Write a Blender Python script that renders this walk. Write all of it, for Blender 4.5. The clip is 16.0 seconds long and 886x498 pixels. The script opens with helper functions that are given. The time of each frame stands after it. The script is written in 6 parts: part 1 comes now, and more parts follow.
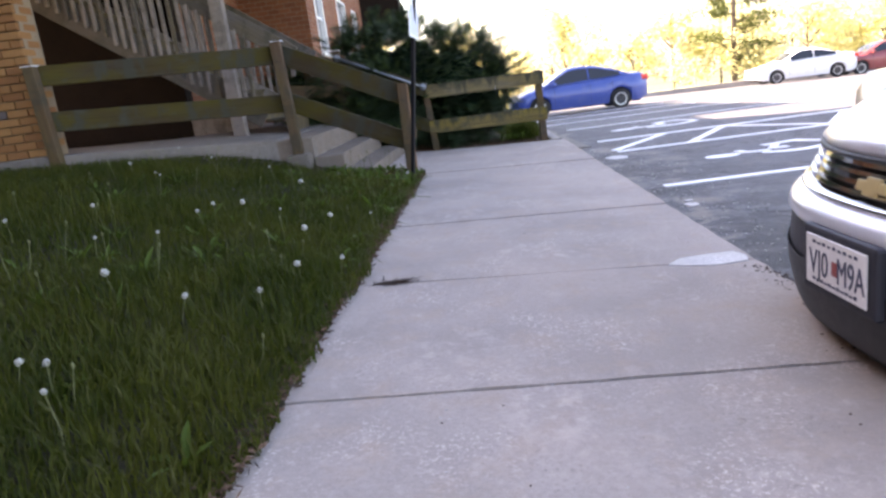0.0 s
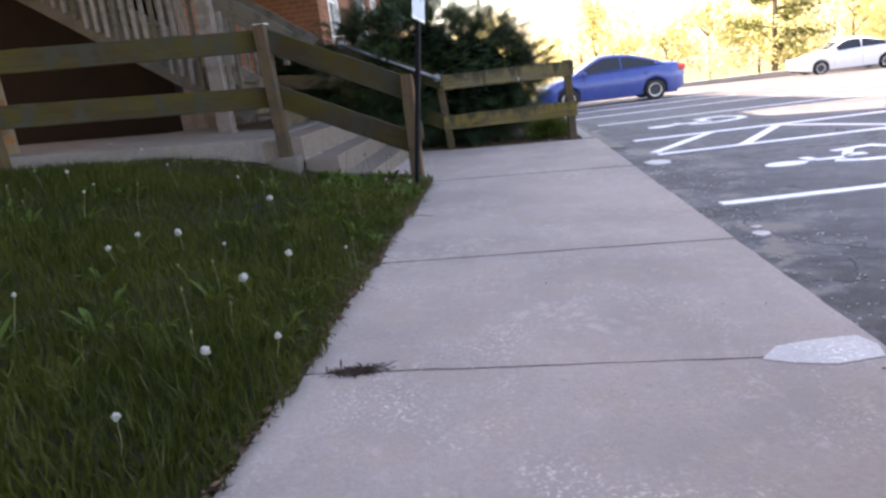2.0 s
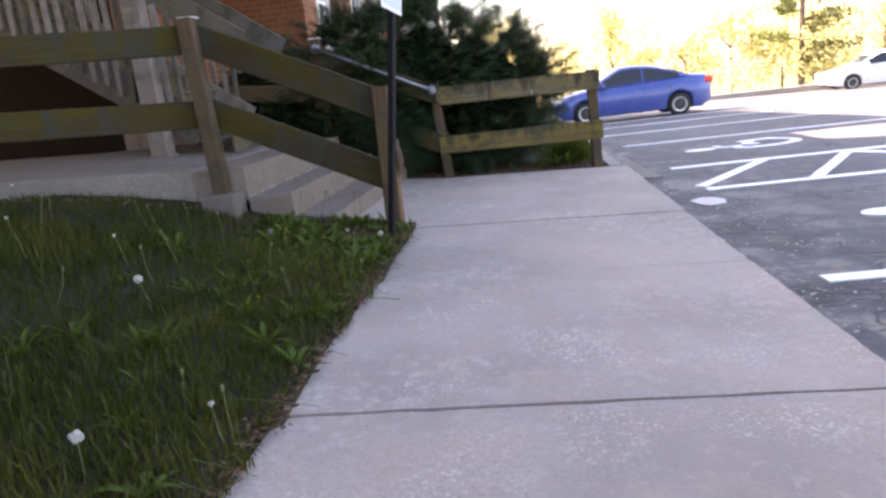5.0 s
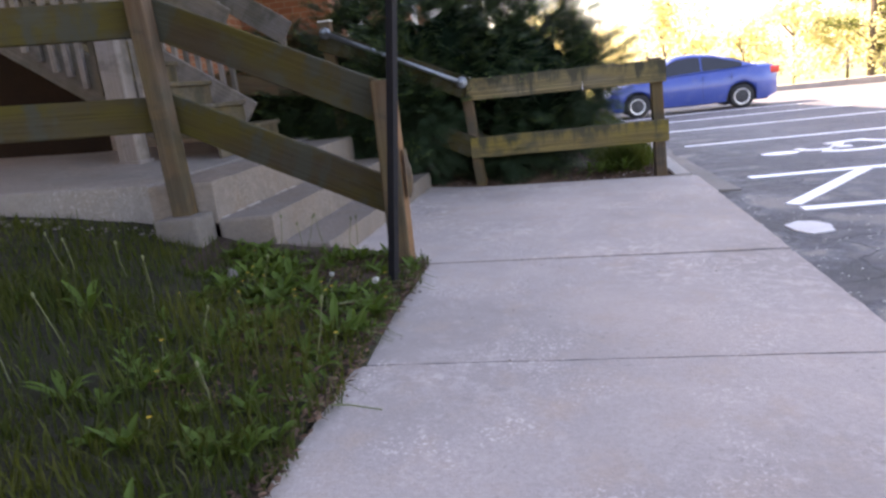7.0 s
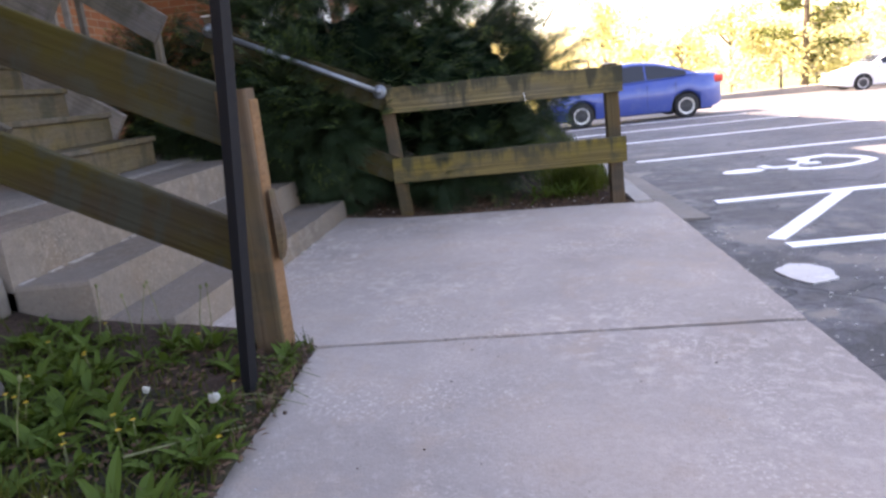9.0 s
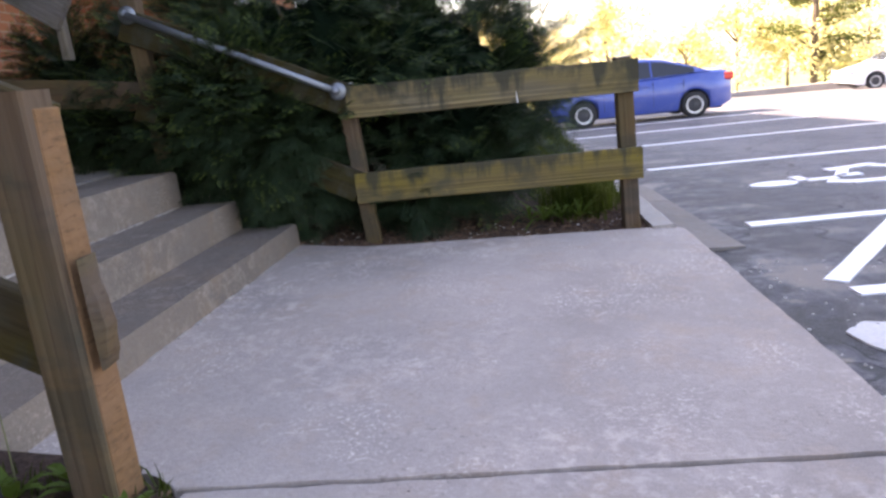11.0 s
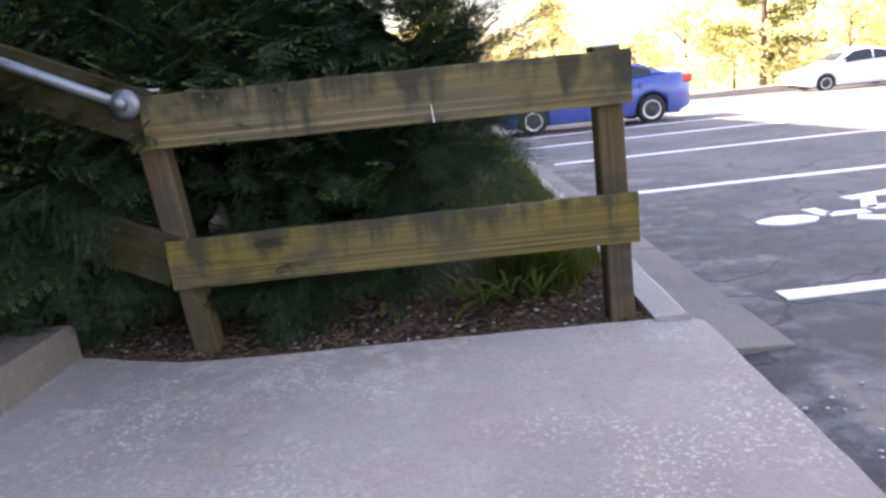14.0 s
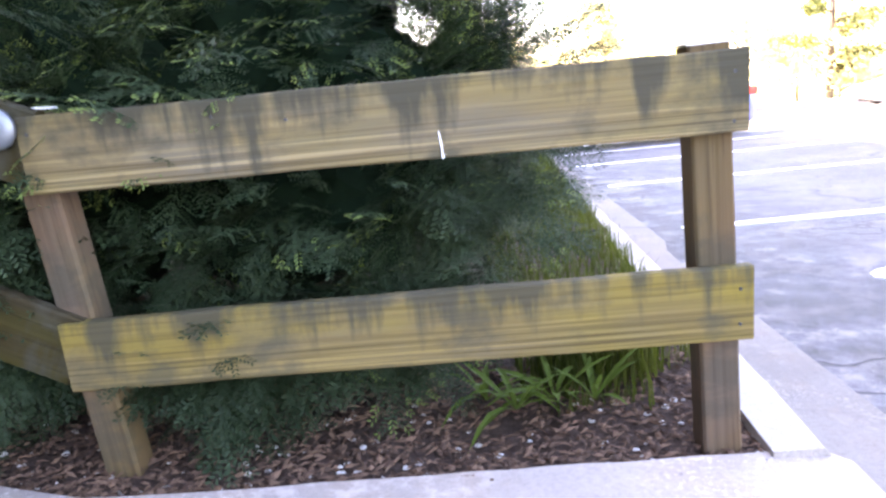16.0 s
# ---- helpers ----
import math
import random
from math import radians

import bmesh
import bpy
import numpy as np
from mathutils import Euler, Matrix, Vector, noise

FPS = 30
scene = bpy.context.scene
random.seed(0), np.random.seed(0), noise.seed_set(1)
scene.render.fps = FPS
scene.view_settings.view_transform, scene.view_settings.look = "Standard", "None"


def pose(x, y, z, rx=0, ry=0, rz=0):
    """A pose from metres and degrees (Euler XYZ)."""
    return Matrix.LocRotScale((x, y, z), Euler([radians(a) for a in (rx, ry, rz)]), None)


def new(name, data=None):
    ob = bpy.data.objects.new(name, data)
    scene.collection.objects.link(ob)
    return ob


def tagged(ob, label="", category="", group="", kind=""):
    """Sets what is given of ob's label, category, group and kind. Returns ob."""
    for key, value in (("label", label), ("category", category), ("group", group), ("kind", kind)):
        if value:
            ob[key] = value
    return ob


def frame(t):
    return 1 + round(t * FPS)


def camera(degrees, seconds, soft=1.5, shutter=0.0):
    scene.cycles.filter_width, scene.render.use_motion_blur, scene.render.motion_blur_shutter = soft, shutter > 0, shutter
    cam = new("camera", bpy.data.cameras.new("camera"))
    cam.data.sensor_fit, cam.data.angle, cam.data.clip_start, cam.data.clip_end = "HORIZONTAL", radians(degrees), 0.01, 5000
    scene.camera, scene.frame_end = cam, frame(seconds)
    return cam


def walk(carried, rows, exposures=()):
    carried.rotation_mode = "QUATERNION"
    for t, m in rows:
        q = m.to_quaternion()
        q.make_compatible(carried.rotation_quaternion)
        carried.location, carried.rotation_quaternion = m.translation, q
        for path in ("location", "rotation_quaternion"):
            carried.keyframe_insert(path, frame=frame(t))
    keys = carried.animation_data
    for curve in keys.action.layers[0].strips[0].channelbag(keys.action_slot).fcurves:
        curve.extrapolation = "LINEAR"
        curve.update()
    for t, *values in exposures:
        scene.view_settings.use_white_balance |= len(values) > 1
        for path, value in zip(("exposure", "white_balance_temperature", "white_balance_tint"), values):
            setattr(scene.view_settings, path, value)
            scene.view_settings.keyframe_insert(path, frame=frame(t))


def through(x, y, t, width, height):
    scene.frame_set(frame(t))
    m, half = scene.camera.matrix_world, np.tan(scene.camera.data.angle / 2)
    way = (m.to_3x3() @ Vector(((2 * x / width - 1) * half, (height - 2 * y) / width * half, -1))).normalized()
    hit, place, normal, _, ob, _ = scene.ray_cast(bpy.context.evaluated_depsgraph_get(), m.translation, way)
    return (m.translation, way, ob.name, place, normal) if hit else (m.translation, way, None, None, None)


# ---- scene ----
cam = camera(65.6, 16.0, soft=2.7)
METRES, EYE, TILT, LEAN, TURN = 8.28, 0.9, 0.0, 6.5, 0.0
ROWS = [
    (0.0, 0.0, 0.0, 0.0, -0.21, -13.69, 0.86),
    (0.5, 0.0066, 0.0349, 0.0035, -3.49, -13.87, 0.55),
    (1.0, 0.012, 0.0662, 0.0028, -2.1, -13.97, 0.53),
    (1.5, 0.0142, 0.0974, 0.0033, 0.21, -14.3, 0.62),
    (2.0, 0.0165, 0.1307, 0.004, 2.0, -14.66, 0.47),
    (2.5, 0.0186, 0.1634, 0.0029, 3.01, -14.43, 0.31),
    (3.0, 0.0209, 0.1945, 0.0003, 3.47, -13.31, 0.36),
    (3.5, 0.0232, 0.2281, 0.0028, 3.24, -14.36, 0.22),
    (4.0, 0.0256, 0.2591, 0.0031, 2.96, -13.71, -0.05),
    (6.5, 0.0339, 0.4255, 0.0056, 4.66, -14.45, -0.31),
    (7.0, 0.0347, 0.4591, 0.0052, 6.66, -14.7, -0.17),
    (7.5, 0.0362, 0.492, 0.0051, 6.25, -14.44, -0.22),
    (8.0, 0.0386, 0.5251, 0.0057, 4.6, -14.34, -0.45),
    (8.5, 0.0416, 0.556, 0.0051, 3.58, -14.17, -0.32),
    (9.0, 0.0446, 0.586, 0.0044, 2.11, -14.07, -0.46),
    (9.5, 0.0482, 0.6151, 0.0044, 1.21, -14.01, -0.62),
    (12.0, 0.0651, 0.7586, 0.0039, 2.71, -14.77, -0.52),
    (12.5, 0.0681, 0.7912, 0.0044, 2.31, -14.95, -0.46),
    (13.0, 0.0739, 0.8267, 0.0038, -0.01, -14.64, -0.82),
    (13.5, 0.0789, 0.8616, 0.0052, -1.54, -13.93, -1.11),
    (14.0, 0.0853, 0.8914, 0.0035, -1.94, -14.07, -0.57),
    (14.5, 0.0905, 0.92, 0.0036, -2.11, -14.05, -0.4),
    (15.0, 0.0947, 0.9462, 0.0041, -1.79, -13.27, -0.47),
    (15.5, 0.0961, 0.9690, 0.0051, 0.80, -13.39, -0.78),
    (16.0, 0.0977, 0.9870, 0.0041, 2.05, -13.21, -0.69),
]
walk(cam, [(t, pose(0, 0, EYE, TILT, LEAN, TURN) @ pose(METRES * x, METRES * y, METRES * z, 90 + pitch, roll, yaw)) for t, x, y, z, yaw, pitch, roll in ROWS],
     [(0.0, 3.25, 7600, 25), (0.5, 3.12, 7650, 25), (1.0, 3.1, 7700, 25), (2.0, 3.1, 7800, 25), (4.0, 3.2, 7850, 27), (8.0, 3.35, 7900, 28), (14.0, 3.42, 7900, 28), (15.0, 3.88, 7700, 28), (15.5, 4.33, 7550, 30), (16.0, 4.88, 7450, 32)])

# ---- light ----
SUN_TO = Vector((-0.86, 0.50, 0)).normalized()
SUN_EL = radians(39)
world = bpy.data.worlds.new("sky")
scene.world = world
world.use_nodes = True
wn = world.node_tree
sky = wn.nodes.new("ShaderNodeTexSky")
sky.sky_type, sky.sun_disc = "NISHITA", False
sky.sun_elevation = SUN_EL
sky.sun_rotation = math.atan2(SUN_TO.x, SUN_TO.y)
sky.air_density, sky.dust_density, sky.ozone_density = 1.0, 1.6, 1.0
wn.links.new(sky.outputs[0], wn.nodes["Background"].inputs[0])
wn.nodes["Background"].inputs[1].default_value = 0.095
sun = new("sun", bpy.data.lights.new("sun", "SUN"))
sun.data.energy, sun.data.angle, sun.data.color = 5.0, radians(0.6), (1.0, 0.94, 0.84)
sun_dir = Vector((SUN_TO.x * math.cos(SUN_EL), SUN_TO.y * math.cos(SUN_EL), math.sin(SUN_EL)))
sun.matrix_world = Matrix.Translation((-20, 12, 25)) @ sun_dir.to_track_quat("Z", "Y").to_matrix().to_4x4()

# ---- materials ----


class Nodes:
    """A small builder for node materials."""

    def __init__(self, name):
        self.mat = bpy.data.materials.new(name)
        self.mat.use_nodes = True
        self.tree = self.mat.node_tree
        self.bsdf = self.tree.nodes["Principled BSDF"]
        self.out = self.tree.nodes["Material Output"]

    def node(self, kind, **inputs):
        n = self.tree.nodes.new(kind)
        for key, value in inputs.items():
            self.put(n.inputs[key], value)
        return n

    def put(self, socket, value):
        if isinstance(value, bpy.types.NodeSocket):
            self.tree.links.new(value, socket)
        elif isinstance(value, tuple) and len(value) == 3 and socket.type == "RGBA":
            socket.default_value = (*value, 1)
        else:
            socket.default_value = value

    def coords(self, local=False, stretch=(1, 1, 1)):
        src = self.tree.nodes.new("ShaderNodeTexCoord").outputs["Object"] if local else self.tree.nodes.new("ShaderNodeNewGeometry").outputs["Position"]
        m = self.tree.nodes.new("ShaderNodeMapping")
        self.put(m.inputs["Vector"], src)
        m.inputs["Scale"].default_value = stretch
        return m.outputs[0]

    def noise(self, vec, scale, detail=4.0, rough=0.55):
        n = self.tree.nodes.new("ShaderNodeTexNoise")
        self.put(n.inputs["Vector"], vec)
        n.inputs["Scale"].default_value, n.inputs["Detail"].default_value, n.inputs["Roughness"].default_value = scale, detail, rough
        return n.outputs["Fac"]

    def span(self, fac, lo, hi, a=0.0, b=1.0):
        n = self.tree.nodes.new("ShaderNodeMapRange")
        self.put(n.inputs[0], fac)
        for i, v in enumerate((lo, hi, a, b)):
            n.inputs[i + 1].default_value = v
        return n.outputs[0]

    def mix(self, fac, a, b, how="MIX"):
        n = self.tree.nodes.new("ShaderNodeMix")
        n.data_type, n.blend_type = "RGBA", how
        self.put(n.inputs[0], fac)
        self.put(n.inputs[6], a)
        self.put(n.inputs[7], b)
        return n.outputs[2]

    def math(self, op, a, b=0.0):
        n = self.tree.nodes.new("ShaderNodeMath")
        n.operation = op
        self.put(n.inputs[0], a)
        self.put(n.inputs[1], b)
        return n.outputs[0]

    def random(self):
        return self.tree.nodes.new("ShaderNodeObjectInfo").outputs["Random"]

    def island(self):
        return self.tree.nodes.new("ShaderNodeNewGeometry").outputs["Random Per Island"]

    def finish(self, colour, rough=0.8, metal=0.0, bump=None, height=0.01, strength=0.5, spec=0.5):
        self.put(self.bsdf.inputs["Base Color"], colour)
        self.put(self.bsdf.inputs["Roughness"], rough)
        self.put(self.bsdf.inputs["Metallic"], metal)
        self.put(self.bsdf.inputs["Specular IOR Level"], spec)
        if bump is not None:
            b = self.tree.nodes.new("ShaderNodeBump")
            b.inputs["Strength"].default_value, b.inputs["Distance"].default_value = strength, height
            self.put(b.inputs["Height"], bump)
            self.put(self.bsdf.inputs["Normal"], b.outputs[0])
        return self.mat

    def leafy(self, colour, through, amount=0.35, rough=0.55):
        """Leaf: a glossy face that also lets light through."""
        self.put(self.bsdf.inputs["Base Color"], colour)
        self.bsdf.inputs["Roughness"].default_value = rough
        self.bsdf.inputs["Specular IOR Level"].default_value = 0.12
        t = self.tree.nodes.new("ShaderNodeBsdfTranslucent")
        self.put(t.inputs[0], through)
        m = self.tree.nodes.new("ShaderNodeMixShader")
        m.inputs[0].default_value = amount
        self.tree.links.new(self.bsdf.outputs[0], m.inputs[1])
        self.tree.links.new(t.outputs[0], m.inputs[2])
        self.tree.links.new(m.outputs[0], self.out.inputs[0])
        return self.mat


def plain(name, colour, rough=0.6, metal=0.0, vary=0.12, scale=6.0, bump=0.15, local=False, spec=0.5):
    """A simple surface with soft blotches and fine grain."""
    n = Nodes(name)
    v = n.coords(local)
    big, fine = n.noise(v, scale, 3), n.noise(v, scale * 14, 3)
    f = n.math("ADD", n.math("MULTIPLY", big, 0.6), n.math("MULTIPLY", fine, 0.4))
    lo = tuple(c * (1 - vary) for c in colour)
    hi = tuple(min(1, c * (1 + vary)) for c in colour)
    return n.finish(n.mix(n.span(f, 0.3, 0.7), lo, hi), n.span(big, 0.2, 0.8, rough * 0.85, min(1, rough * 1.15)), metal, fine, 0.002, bump, spec)


def concrete(name, colour, stain=0.5, pit=1.0, per_piece=0.0):
    n = Nodes(name)
    v = n.coords()
    cloud, mid, grain, speck = n.noise(v, 0.9, 5, 0.6), n.noise(v, 5, 5, 0.65), n.noise(v, 60, 4, 0.7), n.noise(v, 170, 2, 0.6)
    dark = tuple(c * 0.72 for c in colour)
    light = tuple(min(1, c * 1.14) for c in colour)
    warm = (colour[0] * 1.05, colour[1] * 0.93, colour[2] * 0.8)
    c = n.mix(n.span(cloud, 0.35, 0.68), dark, light)
    c = n.mix(n.math("MULTIPLY", n.span(mid, 0.5, 0.75), stain), c, warm)
    c = n.mix(n.span(n.noise(v, 14, 5, 0.7), 0.56, 0.7, 0, 0.45), c, tuple(min(1, k * 1.35) for k in colour))
    c = n.mix(n.math("MULTIPLY", n.span(grain, 0.42, 0.62), 0.35), c, tuple(k * 0.62 for k in colour))
    c = n.mix(n.math("MULTIPLY", n.span(speck, 0.66, 0.72), 0.55), c, tuple(min(1, k * 1.5) for k in colour))
    c = n.mix(n.math("MULTIPLY", n.span(speck, 0.34, 0.28), 0.6), c, tuple(k * 0.4 for k in colour))
    spots = n.math("MULTIPLY", n.span(n.noise(v, 2.3, 4, 0.6), 0.48, 0.62), n.span(n.noise(v, 75, 3, 0.6), 0.55, 0.63))
    c = n.mix(n.math("MULTIPLY", spots, 0.75), c, tuple(min(1, k * 1.65) for k in colour))
    pits = n.math("MULTIPLY", n.span(n.noise(v, 1.9, 4, 0.6), 0.5, 0.64), n.span(n.noise(v, 48, 4, 0.65), 0.58, 0.66))
    c = n.mix(n.math("MULTIPLY", pits, 0.7), c, tuple(k * 0.5 for k in colour))
    worn = n.math("MULTIPLY", n.span(n.noise(v, 0.8, 3, 0.5), 0.5, 0.62), n.span(n.noise(v, 16, 5, 0.7), 0.5, 0.62))
    c = n.mix(n.math("MULTIPLY", worn, 0.55), c, tuple(min(1, k * 1.45) for k in colour))
    tea = n.span(n.noise(v, 0.45, 4, 0.65), 0.5, 0.66)
    c = n.mix(n.math("MULTIPLY", tea, 0.4 * stain), c, (colour[0] * 0.86, colour[1] * 0.74, colour[2] * 0.62))
    if per_piece:
        c = n.mix(n.span(n.random(), 0, 1, 0, per_piece), c, tuple(k * 0.75 for k in colour))
    b = n.math("ADD", n.math("MULTIPLY", grain, 1.0), n.math("MULTIPLY", speck, 0.6))
    return n.finish(c, n.span(mid, 0.2, 0.8, 0.75, 0.95), 0, b, 0.004 * pit, 0.55, 0.3)


def timber(name, base, grey, moss, moss_amount, stain=0.6, hung=False):
    """Weathered plank: grain along local x, dark drips across, algae."""
    n = Nodes(name)
    v = n.coords(True)
    rnd = n.random()
    shift = n.tree.nodes.new("ShaderNodeVectorMath")
    shift.operation = "ADD"
    n.put(shift.inputs[0], v)
    comb = n.tree.nodes.new("ShaderNodeCombineXYZ")
    n.put(comb.inputs[0], n.math("MULTIPLY", rnd, 17.0))
    n.put(comb.inputs[2], n.math("MULTIPLY", rnd, 3.0))
    n.put(shift.inputs[1], comb.outputs[0])
    vs = shift.outputs[0]

    def stretched(sx, sy, sz):
        m = n.tree.nodes.new("ShaderNodeMapping")
        n.put(m.inputs["Vector"], vs)
        m.inputs["Scale"].default_value = (sx, sy, sz)
        return m.outputs[0]
    warp = n.noise(stretched(1.5, 2, 5), 1.0, 3)
    grain = n.noise(stretched(1.2, 40, 75), 1.0, 4, 0.6)
    ring = n.tree.nodes.new("ShaderNodeTexWave")
    ring.wave_type, ring.bands_direction = "BANDS", "Z"
    n.put(ring.inputs["Vector"], stretched(0.22, 3, 9))
    ring.inputs["Scale"].default_value, ring.inputs["Distortion"].default_value = 1.0, 9.0
    ring.inputs["Detail"].default_value, ring.inputs["Detail Scale"].default_value = 2.5, 1.3
    drip = n.noise(stretched(6, 6, 2.6), 1.0, 5, 0.65)
    patch = n.noise(stretched(2.2, 3, 6), 1.0, 4, 0.6)
    c = n.mix(n.span(grain, 0.3, 0.7), tuple(k * 0.7 for k in base), base)
    c = n.mix(n.math("MULTIPLY", ring.outputs["Fac"], 0.3), c, tuple(k * 0.55 for k in base))
    c = n.mix(n.span(patch, 0.42, 0.62, 0, 0.75), c, grey)
    c = n.mix(n.span(warp, 0.62, 0.36, 0, moss_amount), c, moss)
    fine = n.noise(stretched(2.5, 30, 130), 1.0, 3, 0.55)
    c = n.mix(n.span(fine, 0.56, 0.66, 0, 0.45), c, tuple(k * 0.35 for k in base))
    wet = n.span(drip, 0.50, 0.60)
    if hung:
        sep = n.tree.nodes.new("ShaderNodeSeparateXYZ")
        n.put(sep.inputs[0], v)
        run = n.noise(stretched(9, 2, 0.9), 1.0, 4, 0.6)
        low = n.span(sep.outputs[2], -0.085, 0.085, 0.0, 1.0)
        wet = n.span(n.math("ADD", n.math("MULTIPLY", low, 0.16), n.math("ADD", n.math("MULTIPLY", run, 0.62), n.math("MULTIPLY", drip, 0.38))), 0.585, 0.67)
        seam = n.noise(stretched(0.9, 4, 110), 1.0, 3, 0.5)
        c = n.mix(n.math("MULTIPLY", n.span(seam, 0.53, 0.62), n.span(sep.outputs[2], 0.03, -0.05)), c, tuple(k * 0.42 for k in base))
        c = n.mix(n.math("MULTIPLY", n.span(seam, 0.46, 0.38), n.span(sep.outputs[2], 0.02, -0.05, 0.0, 0.6)), c, tuple(min(1, k * 1.45) for k in base))
    c = n.mix(n.math("MULTIPLY", wet, stain), c, (0.044, 0.043, 0.03))
    blot = n.noise(stretched(4.5, 3, 7), 1.0, 5, 0.6)
    c = n.mix(n.math("MULTIPLY", n.span(blot, 0.53, 0.65), stain * 0.8), c, (0.052, 0.05, 0.034))
    return n.finish(c, n.span(grain, 0.2, 0.8, 0.7, 0.92), 0, n.math("ADD", grain, n.math("MULTIPLY", ring.outputs["Fac"], 0.35)), 0.004, 0.7, 0.12)


M_WALK = concrete("pale_concrete", (0.375, 0.322, 0.284), 0.75, 1.4, 0.2)
# Darker than the walk: shade under the stair is put in the colour.
M_PORCH = concrete("porch_concrete_painted_shade", (0.19, 0.168, 0.145), 0.8, 1.2)
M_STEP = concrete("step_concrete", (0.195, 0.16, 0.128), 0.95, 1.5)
M_KERB = concrete("kerb_concrete", (0.34, 0.31, 0.275), 0.6, 1.8)
M_GUTTER = concrete("gutter_concrete", (0.185, 0.165, 0.145), 0.55, 1.5)
M_BLOCK = concrete("block_concrete", (0.15, 0.13, 0.108), 0.6, 1.2)
M_PATCH = concrete("patch_concrete", (0.6, 0.58, 0.55), 0.2, 1.0)
M_RAIL = timber("weathered_yellow_board", (0.195, 0.15, 0.075), (0.115, 0.105, 0.078), (0.165, 0.13, 0.038), 0.55, 0.9, True)
M_RAILOLIVE = timber("algae_yellow_board", (0.175, 0.13, 0.05), (0.13, 0.105, 0.06), (0.18, 0.135, 0.024), 0.85, 0.85, True)
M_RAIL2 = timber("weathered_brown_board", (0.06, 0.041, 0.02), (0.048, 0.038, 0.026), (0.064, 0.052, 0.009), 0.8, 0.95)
# Darker copy of the brown board, deep shade mixed into its colour
M_RAILSHADE = timber("mossy_board_painted_shade", (0.04, 0.028, 0.014), (0.033, 0.026, 0.018), (0.04, 0.034, 0.007), 0.9, 0.8)
M_POST = timber("brown_post_wood", (0.125, 0.078, 0.044), (0.09, 0.068, 0.05), (0.10, 0.08, 0.025), 0.4, 0.5)
M_FRESH = timber("split_orange_wood", (0.22, 0.115, 0.055), (0.2, 0.11, 0.06), (0.18, 0.11, 0.04), 0.2, 0.25)
M_GREYWOOD = timber("grey_painted_wood", (0.15, 0.13, 0.115), (0.115, 0.105, 0.10), (0.13, 0.10, 0.05), 0.5, 0.5)
M_PALEWOOD = timber("pale_painted_wood", (0.29, 0.25, 0.225), (0.23, 0.20, 0.185), (0.21, 0.17, 0.12), 0.35, 0.35)
M_TREADWOOD = timber("worn_tread_wood", (0.15, 0.115, 0.075), (0.12, 0.105, 0.085), (0.13, 0.095, 0.03), 0.6, 0.55)
M_STRINGER = timber("brown_grey_painted_wood", (0.14, 0.12, 0.10), (0.12, 0.105, 0.09), (0.10, 0.085, 0.05), 0.3, 0.3)
M_CAP = plain("pale_cap_metal", (0.75, 0.75, 0.75), 0.5, 0.0, 0.15, 20)
M_GALV = plain("galvanised_steel", (0.21, 0.23, 0.25), 0.5, 0.8, 0.15, 15, 0.1)
M_BLACKSTEEL = plain("black_painted_steel", (0.008, 0.008, 0.010), 0.7, 0.0, 0.2, 20, 0.15, False, 0.2)
M_SIGN = plain("pale_sign_face", (0.75, 0.8, 0.86), 0.45, 0.0, 0.05, 5, 0.0)
M_SIGNBLUE = plain("pale_blue_sign_paint", (0.42, 0.52, 0.70), 0.45, 0.0, 0.05, 5, 0.0)
M_PAINTLINE = plain("worn_white_road_paint", (0.82, 0.82, 0.82), 0.6, 0.0, 0.1, 8, 0.2)
M_GLASS = plain("dark_car_glass", (0.02, 0.022, 0.026), 0.08, 0.0, 0.05, 3, 0.0, spec=0.6)
M_TYRE = plain("tyre_rubber", (0.02, 0.02, 0.021), 0.8, 0.0, 0.2, 30, 0.3, True)
M_RIM = plain("wheel_alloy", (0.62, 0.63, 0.65), 0.35, 0.7, 0.1, 10, 0.05, True)
M_RIMDARK = plain("dark_wheel_centre", (0.07, 0.07, 0.075), 0.5, 0.2, 0.1, 10, 0.05, True)
M_BLACKPLASTIC = plain("black_plastic", (0.025, 0.025, 0.027), 0.55, 0.0, 0.15, 25, 0.2, True)
M_GREYPLASTIC = plain("dark_grey_plastic", (0.022, 0.022, 0.03), 0.6, 0.0, 0.12, 18, 0.2, True)
M_CHROME = plain("chrome_trim", (0.85, 0.85, 0.86), 0.12, 1.0, 0.03, 10, 0.0, True)
M_GOLD = plain("gold_emblem", (0.55, 0.42, 0.2), 0.4, 0.4, 0.1, 30, 0.1, True)
M_LAMPCLEAR = plain("clear_headlamp", (0.7, 0.72, 0.75), 0.1, 0.3, 0.1, 10, 0.0, True)
M_LAMPRED = plain("red_tail_lamp", (0.75, 0.06, 0.04), 0.2, 0.0, 0.1, 12, 0.0, True)
M_PLATE = plain("white_number_plate", (0.74, 0.73, 0.71), 0.45, 0.0, 0.1, 30, 0.1, True)
M_PLATEINK = plain("dark_blue_plate_ink", (0.05, 0.06, 0.10), 0.5, 0.0, 0.1, 30, 0.0, True)
M_PLATERED = plain("dull_red_plate_mark", (0.32, 0.07, 0.06), 0.5, 0.0, 0.1, 30, 0.0, True)
M_WHITEFRAME = plain("white_window_frame", (0.8, 0.79, 0.77), 0.5, 0.0, 0.06, 6, 0.1)
# Siding on the balcony; on the porch wall its near-black is painted shade.
M_DARK = plain("dark_siding_and_painted_shade", (0.016, 0.011, 0.008), 0.95, 0.0, 0.3, 4, 0.15, False, 0.08)
